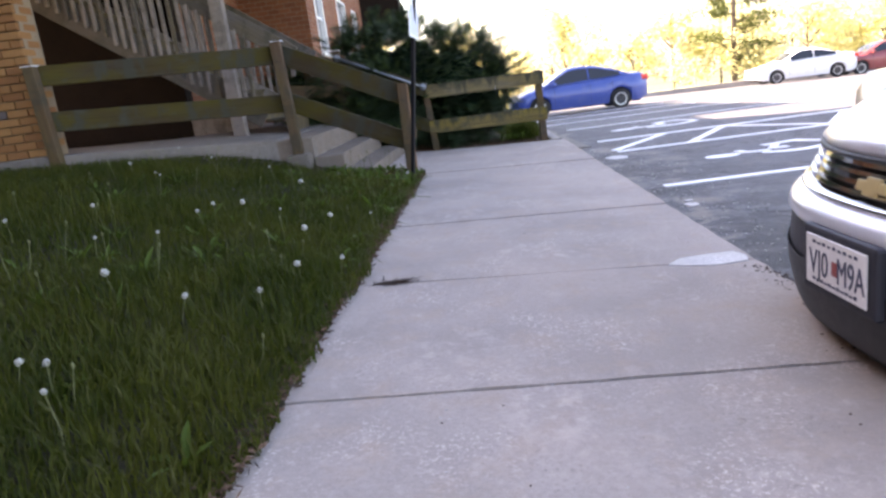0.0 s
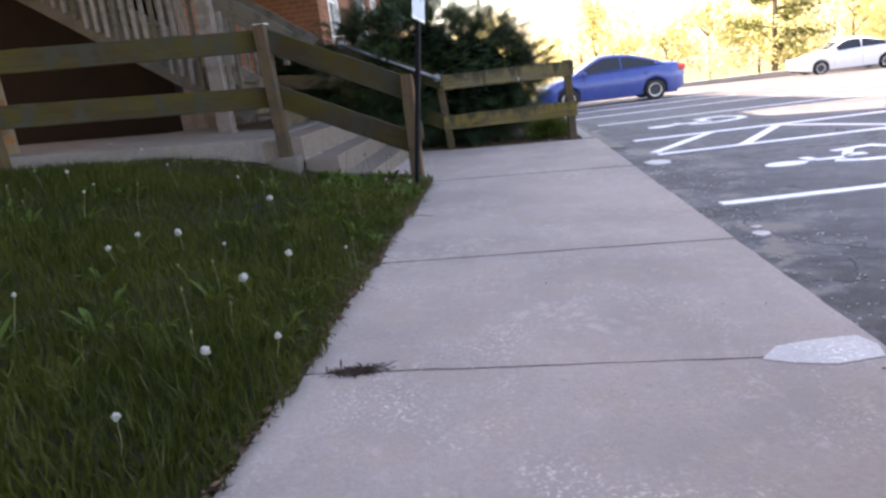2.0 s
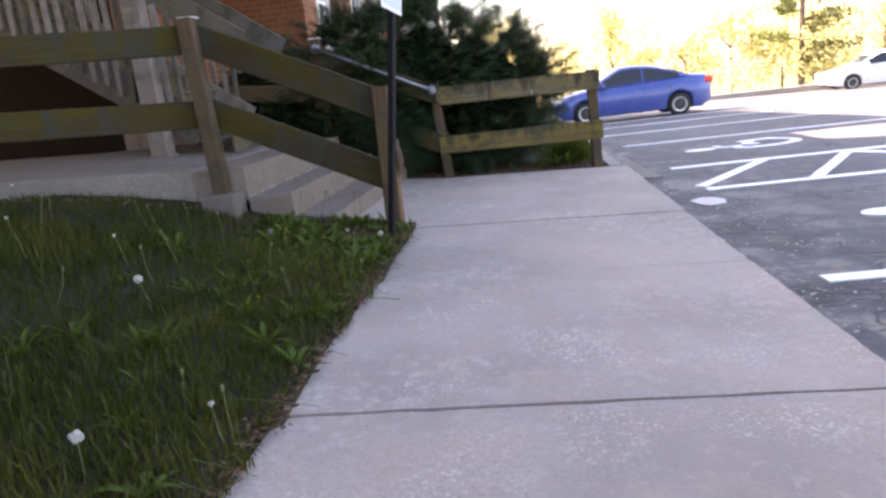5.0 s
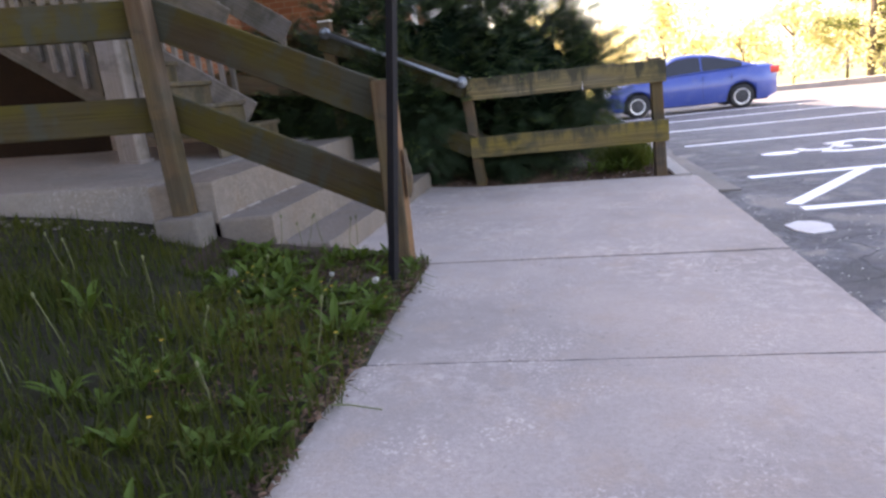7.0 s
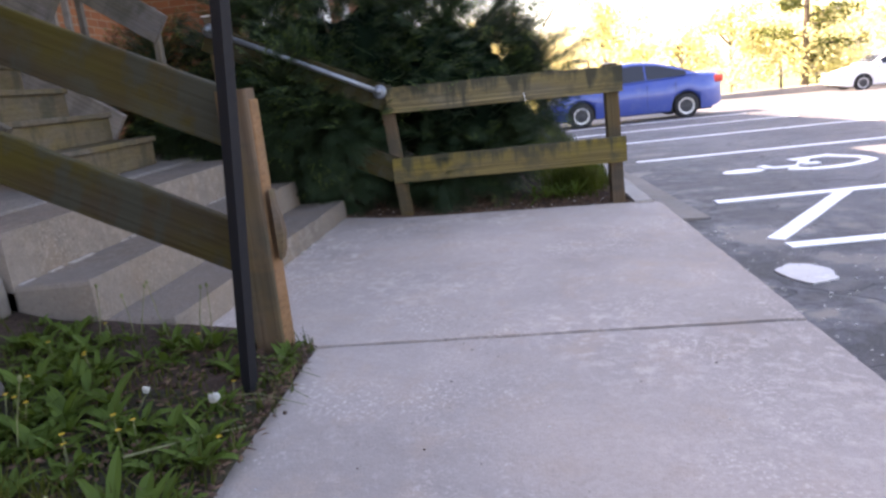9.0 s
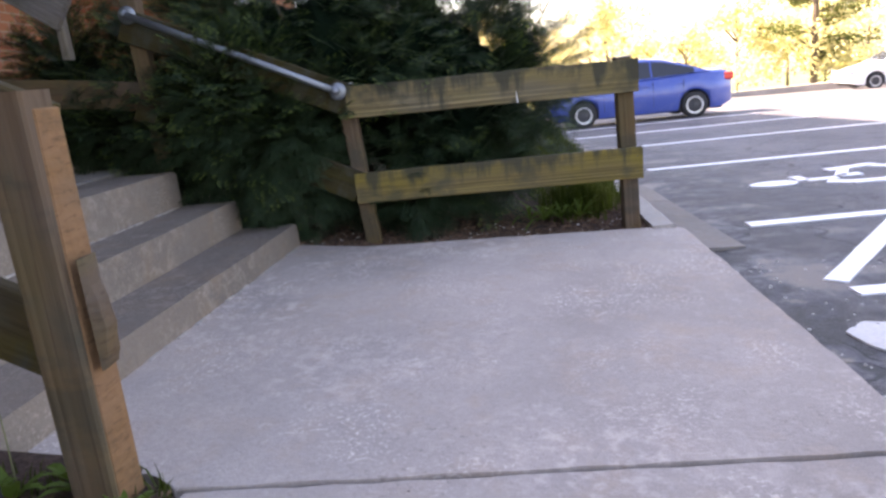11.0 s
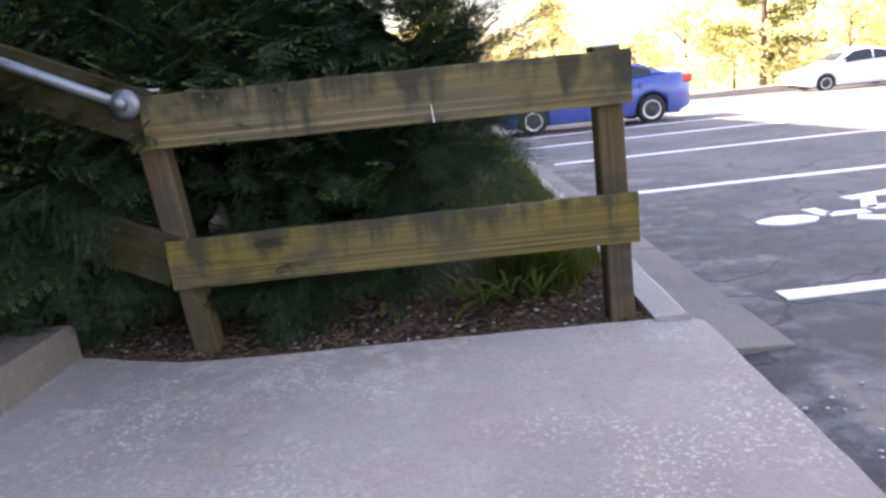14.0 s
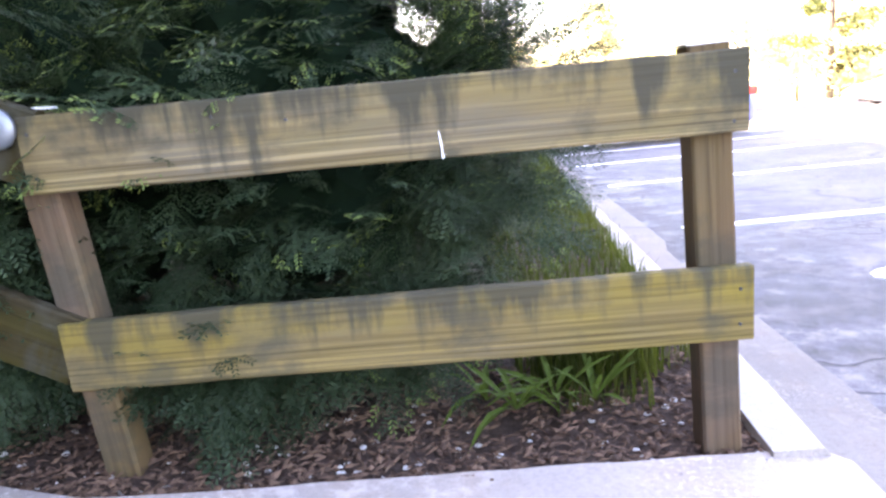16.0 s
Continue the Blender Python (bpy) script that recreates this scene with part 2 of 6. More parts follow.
M_ROOF = plain("brown_shingle_roof", (0.12, 0.10, 0.09), 0.9, 0.0, 0.3, 8, 0.6)
M_BARK = plain("rough_bark", (0.10, 0.075, 0.055), 0.95, 0.0, 0.4, 12, 0.9)
M_TWIG = plain("bush_twig", (0.10, 0.075, 0.05), 0.9, 0.0, 0.3, 20, 0.6)
M_PANE = plain("window_pane_glass", (0.10, 0.11, 0.12), 0.05, 0.0, 0.05, 2, 0.0, spec=0.8)


def car_paint(name, colour, metal=0.25, rough=0.3):
    n = Nodes(name)
    v = n.coords(True)
    dust = n.noise(v, 3.5, 4)
    c = n.mix(n.span(dust, 0.5, 0.8, 0, 0.15), colour, (0.35, 0.33, 0.3))
    n.bsdf.inputs["Coat Weight"].default_value = 0.6
    n.bsdf.inputs["Coat Roughness"].default_value = 0.06
    return n.finish(c, n.span(dust, 0.3, 0.8, rough, rough + 0.12), metal, n.noise(v, 400, 1), 0.0002, 0.1)


M_BLUE = car_paint("blue_car_paint", (0.03, 0.07, 0.30), 0.15, 0.35)
M_SILVER = car_paint("silver_car_paint", (0.72, 0.72, 0.76), 0.5, 0.3)
M_WHITECAR = car_paint("white_car_paint", (0.8, 0.8, 0.8), 0.0, 0.3)
M_GREYCAR = car_paint("grey_truck_paint", (0.30, 0.27, 0.25), 0.3, 0.35)
M_REDCAR = car_paint("dark_red_car_paint", (0.25, 0.05, 0.05), 0.2, 0.35)


def make_asphalt():
    n = Nodes("worn_asphalt")
    v = n.coords()
    cloud, mid, grain, speck = n.noise(v, 0.55, 5, 0.6), n.noise(v, 3.2, 5, 0.65), n.noise(v, 90, 4, 0.7), n.noise(v, 220, 2)
    c = n.mix(n.span(cloud, 0.35, 0.65), (0.045, 0.045, 0.052), (0.105, 0.10, 0.106))
    sep = n.tree.nodes.new("ShaderNodeSeparateXYZ")
    n.put(sep.inputs[0], v)
    verge = n.span(n.math("SUBTRACT", sep.outputs[0], n.math("MULTIPLY", sep.outputs[1], 0.036)), 1.4, 3.2, 1.0, 0.0)
    mud = n.noise(v, 2.1, 6, 0.7)
    c = n.mix(n.math("MULTIPLY", verge, n.span(mud, 0.44, 0.53)), c, (0.022, 0.019, 0.017))
    c = n.mix(n.math("MULTIPLY", verge, n.span(mud, 0.44, 0.38)), c, (0.19, 0.16, 0.13))
    c = n.mix(n.span(mid, 0.5, 0.72, 0, 0.7), c, (0.17, 0.155, 0.145))
    c = n.mix(n.span(n.noise(v, 1.4, 4, 0.6), 0.58, 0.7, 0, 0.7), c, (0.035, 0.034, 0.037))
    c = n.mix(n.span(speck, 0.6, 0.7, 0, 0.5), c, (0.26, 0.25, 0.24))
    vor = n.tree.nodes.new("ShaderNodeTexVoronoi")
    vor.feature = "DISTANCE_TO_EDGE"
    vor.inputs["Scale"].default_value = 0.8
    warp = n.tree.nodes.new("ShaderNodeVectorMath")
    warp.operation = "MULTIPLY_ADD"
    nz = n.tree.nodes.new("ShaderNodeTexNoise")
    n.put(nz.inputs["Vector"], v)
    nz.inputs["Scale"].default_value = 2.5
    n.put(warp.inputs[0], nz.outputs["Color"])
    warp.inputs[1].default_value = (0.9, 0.9, 0.9)
    n.put(warp.inputs[2], v)
    n.put(vor.inputs["Vector"], warp.outputs[0])
    crack = n.math("MULTIPLY", n.span(vor.outputs["Distance"], 0.006, 0.014, 1, 0), n.span(cloud, 0.40, 0.5))
    c = n.mix(n.math("MULTIPLY", crack, 0.85), c, (0.02, 0.02, 0.02))
    h = n.math("SUBTRACT", n.math("ADD", grain, n.math("MULTIPLY", speck, 0.5)), n.math("MULTIPLY", crack, 2.0))
    return n.finish(c, n.span(mid, 0.2, 0.8, 0.55, 0.85), 0, h, 0.006, 0.5, 0.4)


M_ASPHALT = make_asphalt()


def make_soil(name, a, b, c3):
    n = Nodes(name)
    v = n.coords()
    f, g = n.noise(v, 4, 5, 0.7), n.noise(v, 45, 5, 0.75)
    c = n.mix(n.span(g, 0.35, 0.65), a, b)
    c = n.mix(n.span(f, 0.45, 0.65, 0, 0.8), c, c3)
    return n.finish(c, 0.95, 0, g, 0.02, 0.8, 0.2)


M_LAWN = make_soil("lawn_soil", (0.02, 0.019, 0.011), (0.05, 0.045, 0.028), (0.034, 0.034, 0.016))
M_MULCH = make_soil("bark_mulch_soil", (0.025, 0.016, 0.012), (0.085, 0.055, 0.04), (0.055, 0.035, 0.026))
M_FARGROUND = make_soil("far_grass", (0.09, 0.12, 0.03), (0.16, 0.19, 0.06), (0.2, 0.2, 0.09))


def make_leaf(name, a, b, thr, amount=0.35, tip=None):
    n = Nodes(name)
    v = n.coords()
    r = n.island()
    c = n.mix(r, a, b)
    c = n.mix(n.span(n.noise(v, 1.6, 3), 0.4, 0.7, 0, 0.6), c, tuple(k * 0.7 for k in a))
    if name == "grass_blade":
        c = n.mix(n.span(n.noise(v, 1.6, 5, 0.65), 0.46, 0.6, 0, 0.8), c, (0.085, 0.088, 0.014))
    if tip:
        c = n.mix(n.span(r, 0.86, 0.93, 0, 0.8), c, tip)
    return n.leafy(c, thr, amount)


M_GRASS = make_leaf("grass_blade", (0.018, 0.029, 0.005), (0.060, 0.077, 0.013), (0.074, 0.1, 0.012), 0.34, (0.10, 0.095, 0.035))
M_YEW = make_leaf("yew_needle", (0.012, 0.024, 0.010), (0.031, 0.053, 0.025), (0.028, 0.052, 0.012), 0.16)
M_YEWTIP = make_leaf("fresh_yew_needle", (0.085, 0.13, 0.035), (0.15, 0.19, 0.055), (0.14, 0.19, 0.04), 0.3)
# near-black stand-in for the shade inside the yew
M_YEWCORE = plain("painted_bush_shade", (0.004, 0.010, 0.005), 0.95, 0.0, 0.4, 40, 1.0, False, 0.04)
M_WEED = make_leaf("weed_leaf", (0.045, 0.082, 0.014), (0.10, 0.15, 0.03), (0.11, 0.18, 0.02), 0.3)
M_SPRING = make_leaf("spring_leaf", (0.44, 0.42, 0.18), (0.6, 0.56, 0.32), (0.72, 0.66, 0.36), 0.5)
M_PINE = make_leaf("pine_foliage", (0.07, 0.09, 0.03), (0.15, 0.16, 0.05), (0.16, 0.18, 0.05), 0.3)
M_LITTER = Nodes("dry_leaf_litter")
M_LITTER = M_LITTER.finish(M_LITTER.mix(M_LITTER.island(), (0.03, 0.016, 0.010), (0.16, 0.095, 0.06)), 0.85, 0, M_LITTER.noise(M_LITTER.coords(), 60, 3), 0.002, 0.5, 0.25)
M_CHIP = plain("pale_stone_chip", (0.42, 0.4, 0.37), 0.85, 0.0, 0.3, 30, 0.5)
M_FLUFF = plain("dandelion_fluff", (0.36, 0.36, 0.31), 0.95, 0.0, 0.35, 90, 0.9)
M_STALK = plain("pale_green_stalk", (0.13, 0.14, 0.055), 0.7, 0.0, 0.2, 30, 0.2)
M_YELLOW = plain("yellow_petal", (0.42, 0.27, 0.015), 0.7, 0.0, 0.15, 60, 0.2)


def make_brick(name, a, b):
    n = Nodes(name)
    v = n.coords()
    g = n.noise(v, 40, 5, 0.7)
    c = n.mix(n.random(), a, b)
    c = n.mix(n.span(g, 0.45, 0.7, 0, 0.5), c, tuple(k * 0.55 for k in a))
    return n.finish(c, 0.9, 0, g, 0.004, 0.6, 0.25)


M_BRICK = make_brick("orange_brown_brick", (0.30, 0.15, 0.055), (0.21, 0.09, 0.035))
M_BRICKDARK = make_brick("charred_brick", (0.10, 0.085, 0.08), (0.14, 0.11, 0.1))
M_MORTAR = concrete("brick_mortar", (0.24, 0.18, 0.12), 0.5, 1.0)


def make_brickwork(name, a, b, mortar):
    """Courses for walls that stay far off."""
    n = Nodes(name)
    v = n.coords()
    sep = n.tree.nodes.new("ShaderNodeSeparateXYZ")
    n.put(sep.inputs[0], v)
    comb = n.tree.nodes.new("ShaderNodeCombineXYZ")
    n.put(comb.inputs[0], n.math("ADD", sep.outputs[0], sep.outputs[1]))
    n.put(comb.inputs[1], sep.outputs[2])
    br = n.tree.nodes.new("ShaderNodeTexBrick")
    n.put(br.inputs["Vector"], comb.outputs[0])
    for key, value in (("Scale", 1.0), ("Mortar Size", 0.006), ("Brick Width", 0.21), ("Row Height", 0.083), ("Bias", 0.0)):
        br.inputs[key].default_value = value
    n.put(br.inputs["Color1"], a)
    n.put(br.inputs["Color2"], b)
    n.put(br.inputs["Mortar"], mortar)
    c = n.mix(n.span(n.noise(v, 1.2, 4), 0.4, 0.7, 0, 0.4), br.outputs["Color"], tuple(k * 0.6 for k in a))
    return n.finish(c, 0.9, 0, n.math("ADD", br.outputs["Fac"], n.noise(v, 50, 3)), 0.006, 0.5, 0.2)


M_WALLBRICK = make_brickwork("red_brick_courses", (0.27, 0.105, 0.05), (0.2, 0.07, 0.035), (0.25, 0.18, 0.13))

# ---- mesh helpers ----


def thing(name, base, label, category, group="", kind=""):
    root = new(name)
    root.empty_display_size = 0.1
    root.matrix_world = base if isinstance(base, Matrix) else Matrix.Translation(base)
    return tagged(root, label, category, group, kind)


def link_mesh(name, bm, material, smooth=False):
    me = bpy.data.meshes.new(name)
    bmesh.ops.recalc_face_normals(bm, faces=bm.faces[:])
    bm.to_mesh(me)
    bm.free()
    for m in (material if isinstance(material, (list, tuple)) else [material]):
        me.materials.append(m)
    if smooth:
        me.polygons.foreach_set("use_smooth", [True] * len(me.polygons))
    return new(name, me)


def part(name, bm, material, parent, label="", smooth=False, m=None, local=False):
    """One mesh under a thing or part. m: its pose in the world (or, with local, in its parent's space)."""
    ob = link_mesh(name, bm, material, smooth)
    ob.parent = parent
    top = parent
    up = Matrix.Identity(4)
    chain = []
    while top is not None:
        chain.append(top)
        top = top.parent
    for o in reversed(chain):
        up = up @ o.matrix_parent_inverse @ o.matrix_basis
    if not local:
        ob.matrix_parent_inverse = up.inverted()
    ob.matrix_basis = m if m is not None else Matrix.Identity(4)
    return tagged(ob, label)


def structure(name, bm, material, label, category, smooth=False):
    return tagged(link_mesh(name, bm, material, smooth), label, category, "", "structure")


def add_box(bm, lo, hi, bevel=0.0, m=None, segs=1):
    got = bmesh.ops.create_cube(bm, size=1.0)
    vs = got["verts"]
    c = [(a + b) / 2 for a, b in zip(lo, hi)]
    s = [b - a for a, b in zip(lo, hi)]
    for v in vs:
        v.co = Vector((c[0] + v.co.x * s[0], c[1] + v.co.y * s[1], c[2] + v.co.z * s[2]))
    if bevel > 0:
        es = list({e for v in vs for e in v.link_edges})
        r = bmesh.ops.bevel(bm, geom=es, offset=bevel, segments=segs, affect="EDGES", profile=0.5)
        vs = list({v for f in r["faces"] for v in f.verts} | {v for v in vs if v.is_valid})
    if m is not None:
        bmesh.ops.transform(bm, matrix=m, verts=vs)
    return bm


def box(lo, hi, bevel=0.0, m=None, segs=1):
    return add_box(bmesh.new(), lo, hi, bevel, m, segs)


def prism(points, z0, z1, bevel=0.0):
    """A flat plate from a plan outline; z1 may be a function of x, y."""
    bm = bmesh.new()
    low = [bm.verts.new((x, y, z0)) for x, y in points]
    top = [bm.verts.new((x, y, z1(x, y) if callable(z1) else z1)) for x, y in points]
    n = len(points)
    bm.faces.new(low[::-1])
    tf = bm.faces.new(top)
    for i in range(n):
        bm.faces.new((low[i], low[(i + 1) % n], top[(i + 1) % n], top[i]))
    if bevel:
        bmesh.ops.bevel(bm, geom=list(tf.edges), offset=bevel, segments=2, affect="EDGES", profile=0.5)
    return bm


def lathe(bm, profile, n=28, m=None):
    """Turns (radius, along) about the local y axis."""
    rings = []
    for r, a in profile:
        rings.append([bm.verts.new((r * math.cos(2 * math.pi * i / n), a, r * math.sin(2 * math.pi * i / n))) for i in range(n)])
    for a, b in zip(rings, rings[1:]):
        for i in range(n):
            bm.faces.new((a[i], a[(i + 1) % n], b[(i + 1) % n], b[i]))
    vs = [v for ring in rings for v in ring]
    if m is not None:
        bmesh.ops.transform(bm, matrix=m, verts=vs)
    return bm


def tube(bm, path, radii, n=8):
    """A tapered limb along a path of points."""
    rings = []
    for i, p in enumerate(path):
        a, b = Vector(path[max(i - 1, 0)]), Vector(path[min(i + 1, len(path) - 1)])
        q = (b - a).to_track_quat("Z", "Y")
        r = radii[i] if isinstance(radii, (list, tuple)) else radii
        rings.append([bm.verts.new(Vector(p) + q @ Vector((r * math.cos(2 * math.pi * k / n), r * math.sin(2 * math.pi * k / n), 0))) for k in range(n)])
    for a, b in zip(rings, rings[1:]):
        for k in range(n):
            bm.faces.new((a[k], a[(k + 1) % n], b[(k + 1) % n], b[k]))
    bm.faces.new(rings[0][::-1])
    bm.faces.new(rings[-1])
    return bm


def soup(name, verts, faces, material):
    me = bpy.data.meshes.new(name)
    me.from_pydata(verts, [], faces)
    me.materials.append(material)
    return new(name, me)


def board_between(a, b, height, thick, seed=0):
    """A plank whose middle line runs from a to b: mesh along local x, and its pose."""
    a, b = Vector(a), Vector(b)
    d = b - a
    length = d.length
    x = d.normalized()
    y = Vector((0, 0, 1)).cross(x).normalized()
    z = x.cross(y)
    m = Matrix((x, y, z)).transposed().to_4x4()
    m.translation = (a + b) / 2
    bm = bmesh.new()
    n = max(4, int(length / 0.12))
    rng = random.Random(seed)
    rings = []
    h, t, c = height / 2, thick / 2, 0.005
    for i in range(n + 1):
        u = -length / 2 + length * i / n
        dz, dh = rng.uniform(-0.0015, 0.0015), rng.uniform(-0.002, 0.001)
        dy = 0.002 * math.sin(i * 0.7 + seed)
        prof = ((-t, -h + c), (-t, h - c), (-t + c, h + dh), (t - c, h + dh), (t, h - c), (t, -h + c), (t - c, -h), (-t + c, -h))
        rings.append([bm.verts.new((u, py + dy, pz + dz)) for py, pz in prof])
    for p, q in zip(rings, rings[1:]):
        for k in range(8):
            bm.faces.new((p[k], p[(k + 1) % 8], q[(k + 1) % 8], q[k]))
    bm.faces.new(rings[0][::-1])
    bm.faces.new(rings[-1])
    return bm, m


def plank(name, parent, a, b, height, thick, material, label="", seed=0):
    bm, m = board_between(a, b, height, thick, seed)
    return part(name, bm, material, parent, label, m=m)


def timber_post(name, parent, foot, head, width, material, label="", chamfer=0.006, seed=0):
    """A square post whose grain runs up it."""
    foot, head = Vector(foot), Vector(head)
    z = (head - foot).normalized()
    y = z.cross(Vector((1, 0, 0))).normalized()
    x = y.cross(z)
    rot = Matrix((z, y, -x)).transposed().to_4x4()
    rot.translation = (foot + head) / 2
    half = (head - foot).length / 2
    bm = bmesh.new()
    rng = random.Random(seed)
    w, c, n = width / 2, chamfer, 9
    rings = []
    for i in range(n + 1):
        u = -half + 2 * half * i / n
        k = 1 + rng.uniform(-0.012, 0.012)
        prof = ((-w, -w + c), (-w, w - c), (-w + c, w), (w - c, w), (w, w - c), (w, -w + c), (w - c, -w), (-w + c, -w))
        rings.append([bm.verts.new((u, py * k, pz * k)) for py, pz in prof])
    for p, q in zip(rings, rings[1:]):
        for k in range(8):
            bm.faces.new((p[k], p[(k + 1) % 8], q[(k + 1) % 8], q[k]))
    bm.faces.new(rings[0][::-1])
    bm.faces.new(rings[-1])
    return part(name, bm, material, parent, label, m=rot)


# ---- plan ----


def walk_left(y):
    return -0.744 + 0.064 * y


def walk_right(y):
    return 1.22 + 0.0415 * y


def walk_z(x, y=0):
    return -0.012 - 0.042 * (x + 0.35)


def lot_z(x, y):
    return -0.26 - 0.0366 * max(0.0, y - 12.2) - 0.018 * max(0.0, x - 6)


def lawn_z(x, y):
    d = max(0.0, walk_left(y) - x)
    rise = 0.015 + 0.215 * min(d, 2.2) - 0.075 * min(1.0, max(0.0, (y - 5.7) / 1.2)) * max(0.0, 1 - abs(d - 1.0) / 0.9) + 0.08 * max(0.0, d - 2.2)
    rise = min(rise, 0.66)
    bumps = 0.02 * noise.noise(Vector((x * 1.7, y * 1.7, 0))) + 0.012 * noise.noise(Vector((x * 5, y * 5, 3)))
    return rise + bumps * min(1, d * 4)


def porch_z(x):
    return min(0.70, 0.515 + 0.09 * max(0.0, -1.65 - x))


KERB_Y0 = 9.66


def kerb_x(y):
    return 1.52 + 0.032 * (y - KERB_Y0)


# ---- ground, lot, pavement ----


def ground_z(x, y):
    if y > 7.33 and -1.8 < x < -0.3 and y < 9.6:
        return -0.06
    if x < walk_left(y) + 0.03 and y < (7.2 if x > -0.42 else 7.3):
        return lawn_z(x, y)
    if x < -0.64 and y < 7.6:
        return lawn_z(x, y)
    if y > 9.6 and x < kerb_x(y) - 0.05 and x > -1.9:
        return walk_z(x) - 0.022 + 0.06 * min(1.0, max(0.0, y - 9.75)) + 0.012 * noise.noise(Vector((x * 6, y * 6, 0)))
    if y > 9.6 and x <= -1.9:
        return 0.05
    if x < -1.0:
        return 0.0
    if y < 9.7 and x < walk_right(y) + 0.02:
        return -0.3
    return min(-0.42, lot_z(x, y) - 0.16)


def axis(fine_lo, fine_hi, step, far):
    vals = list(np.arange(fine_lo, fine_hi, step))
    d, v = step, fine_hi
    while v < far:
        vals.append(v)
        d *= 1.35
        v += d
    vals.append(far)
    d, v = step, fine_lo
    while v > -far:
        d *= 1.35
        v -= d
        vals.append(max(v, -far))
    return sorted(set(round(float(k), 4) for k in vals))


gx, gy = axis(-5.2, 2.2, 0.09, 420), axis(-1.0, 13.0, 0.09, 420)
gv = [(x, y, ground_z(x, y)) for y in gy for x in gx]
nx = len(gx)
gf = [(j * nx + i, j * nx + i + 1, (j + 1) * nx + i + 1, (j + 1) * nx + i) for j in range(len(gy) - 1) for i in range(nx - 1)]
ground = soup("ground", gv, gf, M_LAWN)
ground.data.materials.append(M_MULCH)
ground.data.materials.append(M_FARGROUND)
for p in ground.data.polygons:
    cx, cy, cz = p.center
    p.use_smooth = True
    if (9.4 < cy < 12.3 and -1.9 < cx < 1.7) or (6.75 < cy < 9.5 and cx > -1.4 and cx < 1):
        p.material_index = 1
    elif abs(cx) > 18 or cy > 36.5 or cy < -8:
        p.material_index = 2
tagged(ground, "grass and bare earth around a parking lot", "ground", "", "structure")

# asphalt
bm = bmesh.new()
ax = [1.0 + 0.35 * i for i in range(30)] + [12 + 3 * i for i in range(10)]
ay = [-14 + 2 * i for i in range(8)] + [2 + 0.4 * i for i in range(50)] + [22, 24, 26, 28, 32, 36]
grid = [[bm.verts.new((max(x, walk_right(y) - 0.03 if y < KERB_Y0 else kerb_x(y) + 0.1) if i == 0 else max(x, 1.62), y,
                       lot_z(x, y) + 0.003 * noise.noise(Vector((x * 0.8, y * 0.8, 5))))) for i, x in enumerate(ax)] for y in ay]
for a, b in zip(grid, grid[1:]):
    for i in range(len(ax) - 1):
        bm.faces.new((a[i], a[i + 1], b[i + 1], b[i]))
bmesh.ops.remove_doubles(bm, verts=bm.verts[:], dist=0.001)
lot = structure("road_parking_lot", bm, M_ASPHALT, "worn dark grey asphalt parking lot with cracks and pale dust", "parking lot", True)

# sidewalk slabs
walk_root = tagged(new("pavement"), "pale concrete sidewalk of jointed slabs beside the lawn", "sidewalk", "", "structure")
JOINTS = [-6.0, -4.2, -2.8, -1.2, 0.45, 1.96, 3.2, 4.54, 5.94, 7.22]


def slab(points, seed):
    """A slab whose rim is slightly chipped."""
    rng = random.Random(seed)
    out = []
    n = len(points)
    for i in range(n):
        (x0, y0), (x1, y1) = points[i], points[(i + 1) % n]
        steps = max(2, int(math.hypot(x1 - x0, y1 - y0) / 0.09))
        for k in range(steps):
            f = k / steps
            j = 0 if k == 0 else rng.uniform(-0.004, 0.004)
            ex, ey = (y1 - y0), -(x1 - x0)
            le = math.hypot(ex, ey) or 1
            out.append((x0 + (x1 - x0) * f + ex / le * j, y0 + (y1 - y0) * f + ey / le * j))
    dz = rng.uniform(-0.003, 0.003)
    return prism(out, -0.34, lambda x, y: walk_z(x) + dz, 0.006)


SKEW = {1.96: -0.03, 3.2: -0.10, 4.54: 0.03, 5.94: 0.05, 7.22: 0.06}
for i, (y0, y1) in enumerate(zip(JOINTS, JOINTS[1:])):
    a, b = y0 + (0.009 if y0 in (3.2, 5.94) else 0.006), y1 - (0.009 if y1 in (3.2, 5.94) else 0.006)
    part("slab", slab([(walk_left(a), a), (walk_right(a), a + SKEW.get(y0, 0)), (walk_right(b), b + SKEW.get(y1, 0)), (walk_left(b), b)], i), M_WALK, walk_root)
part("slab", slab([(-0.31, 7.226), (walk_right(7.28), 7.29), (1.625, 9.66), (1.57, 9.72), (-0.2, 9.60), (-0.63, 9.73), (-0.86, 7.32), (-0.40, 7.30)], 40), M_WALK, walk_root)
# pale repair at a joint, beside the lot
part("repair_patch", prism([(0.95, 3.10), (1.03, 3.19), (1.16, 3.22), (1.31, 3.24), (1.335, 3.16), (1.31, 3.07), (1.15, 3.035), (1.03, 3.06)], -0.2, lambda x, y: walk_z(x) + 0.007, 0.003), M_PATCH, walk_root, "pale cement repair with a ragged edge")

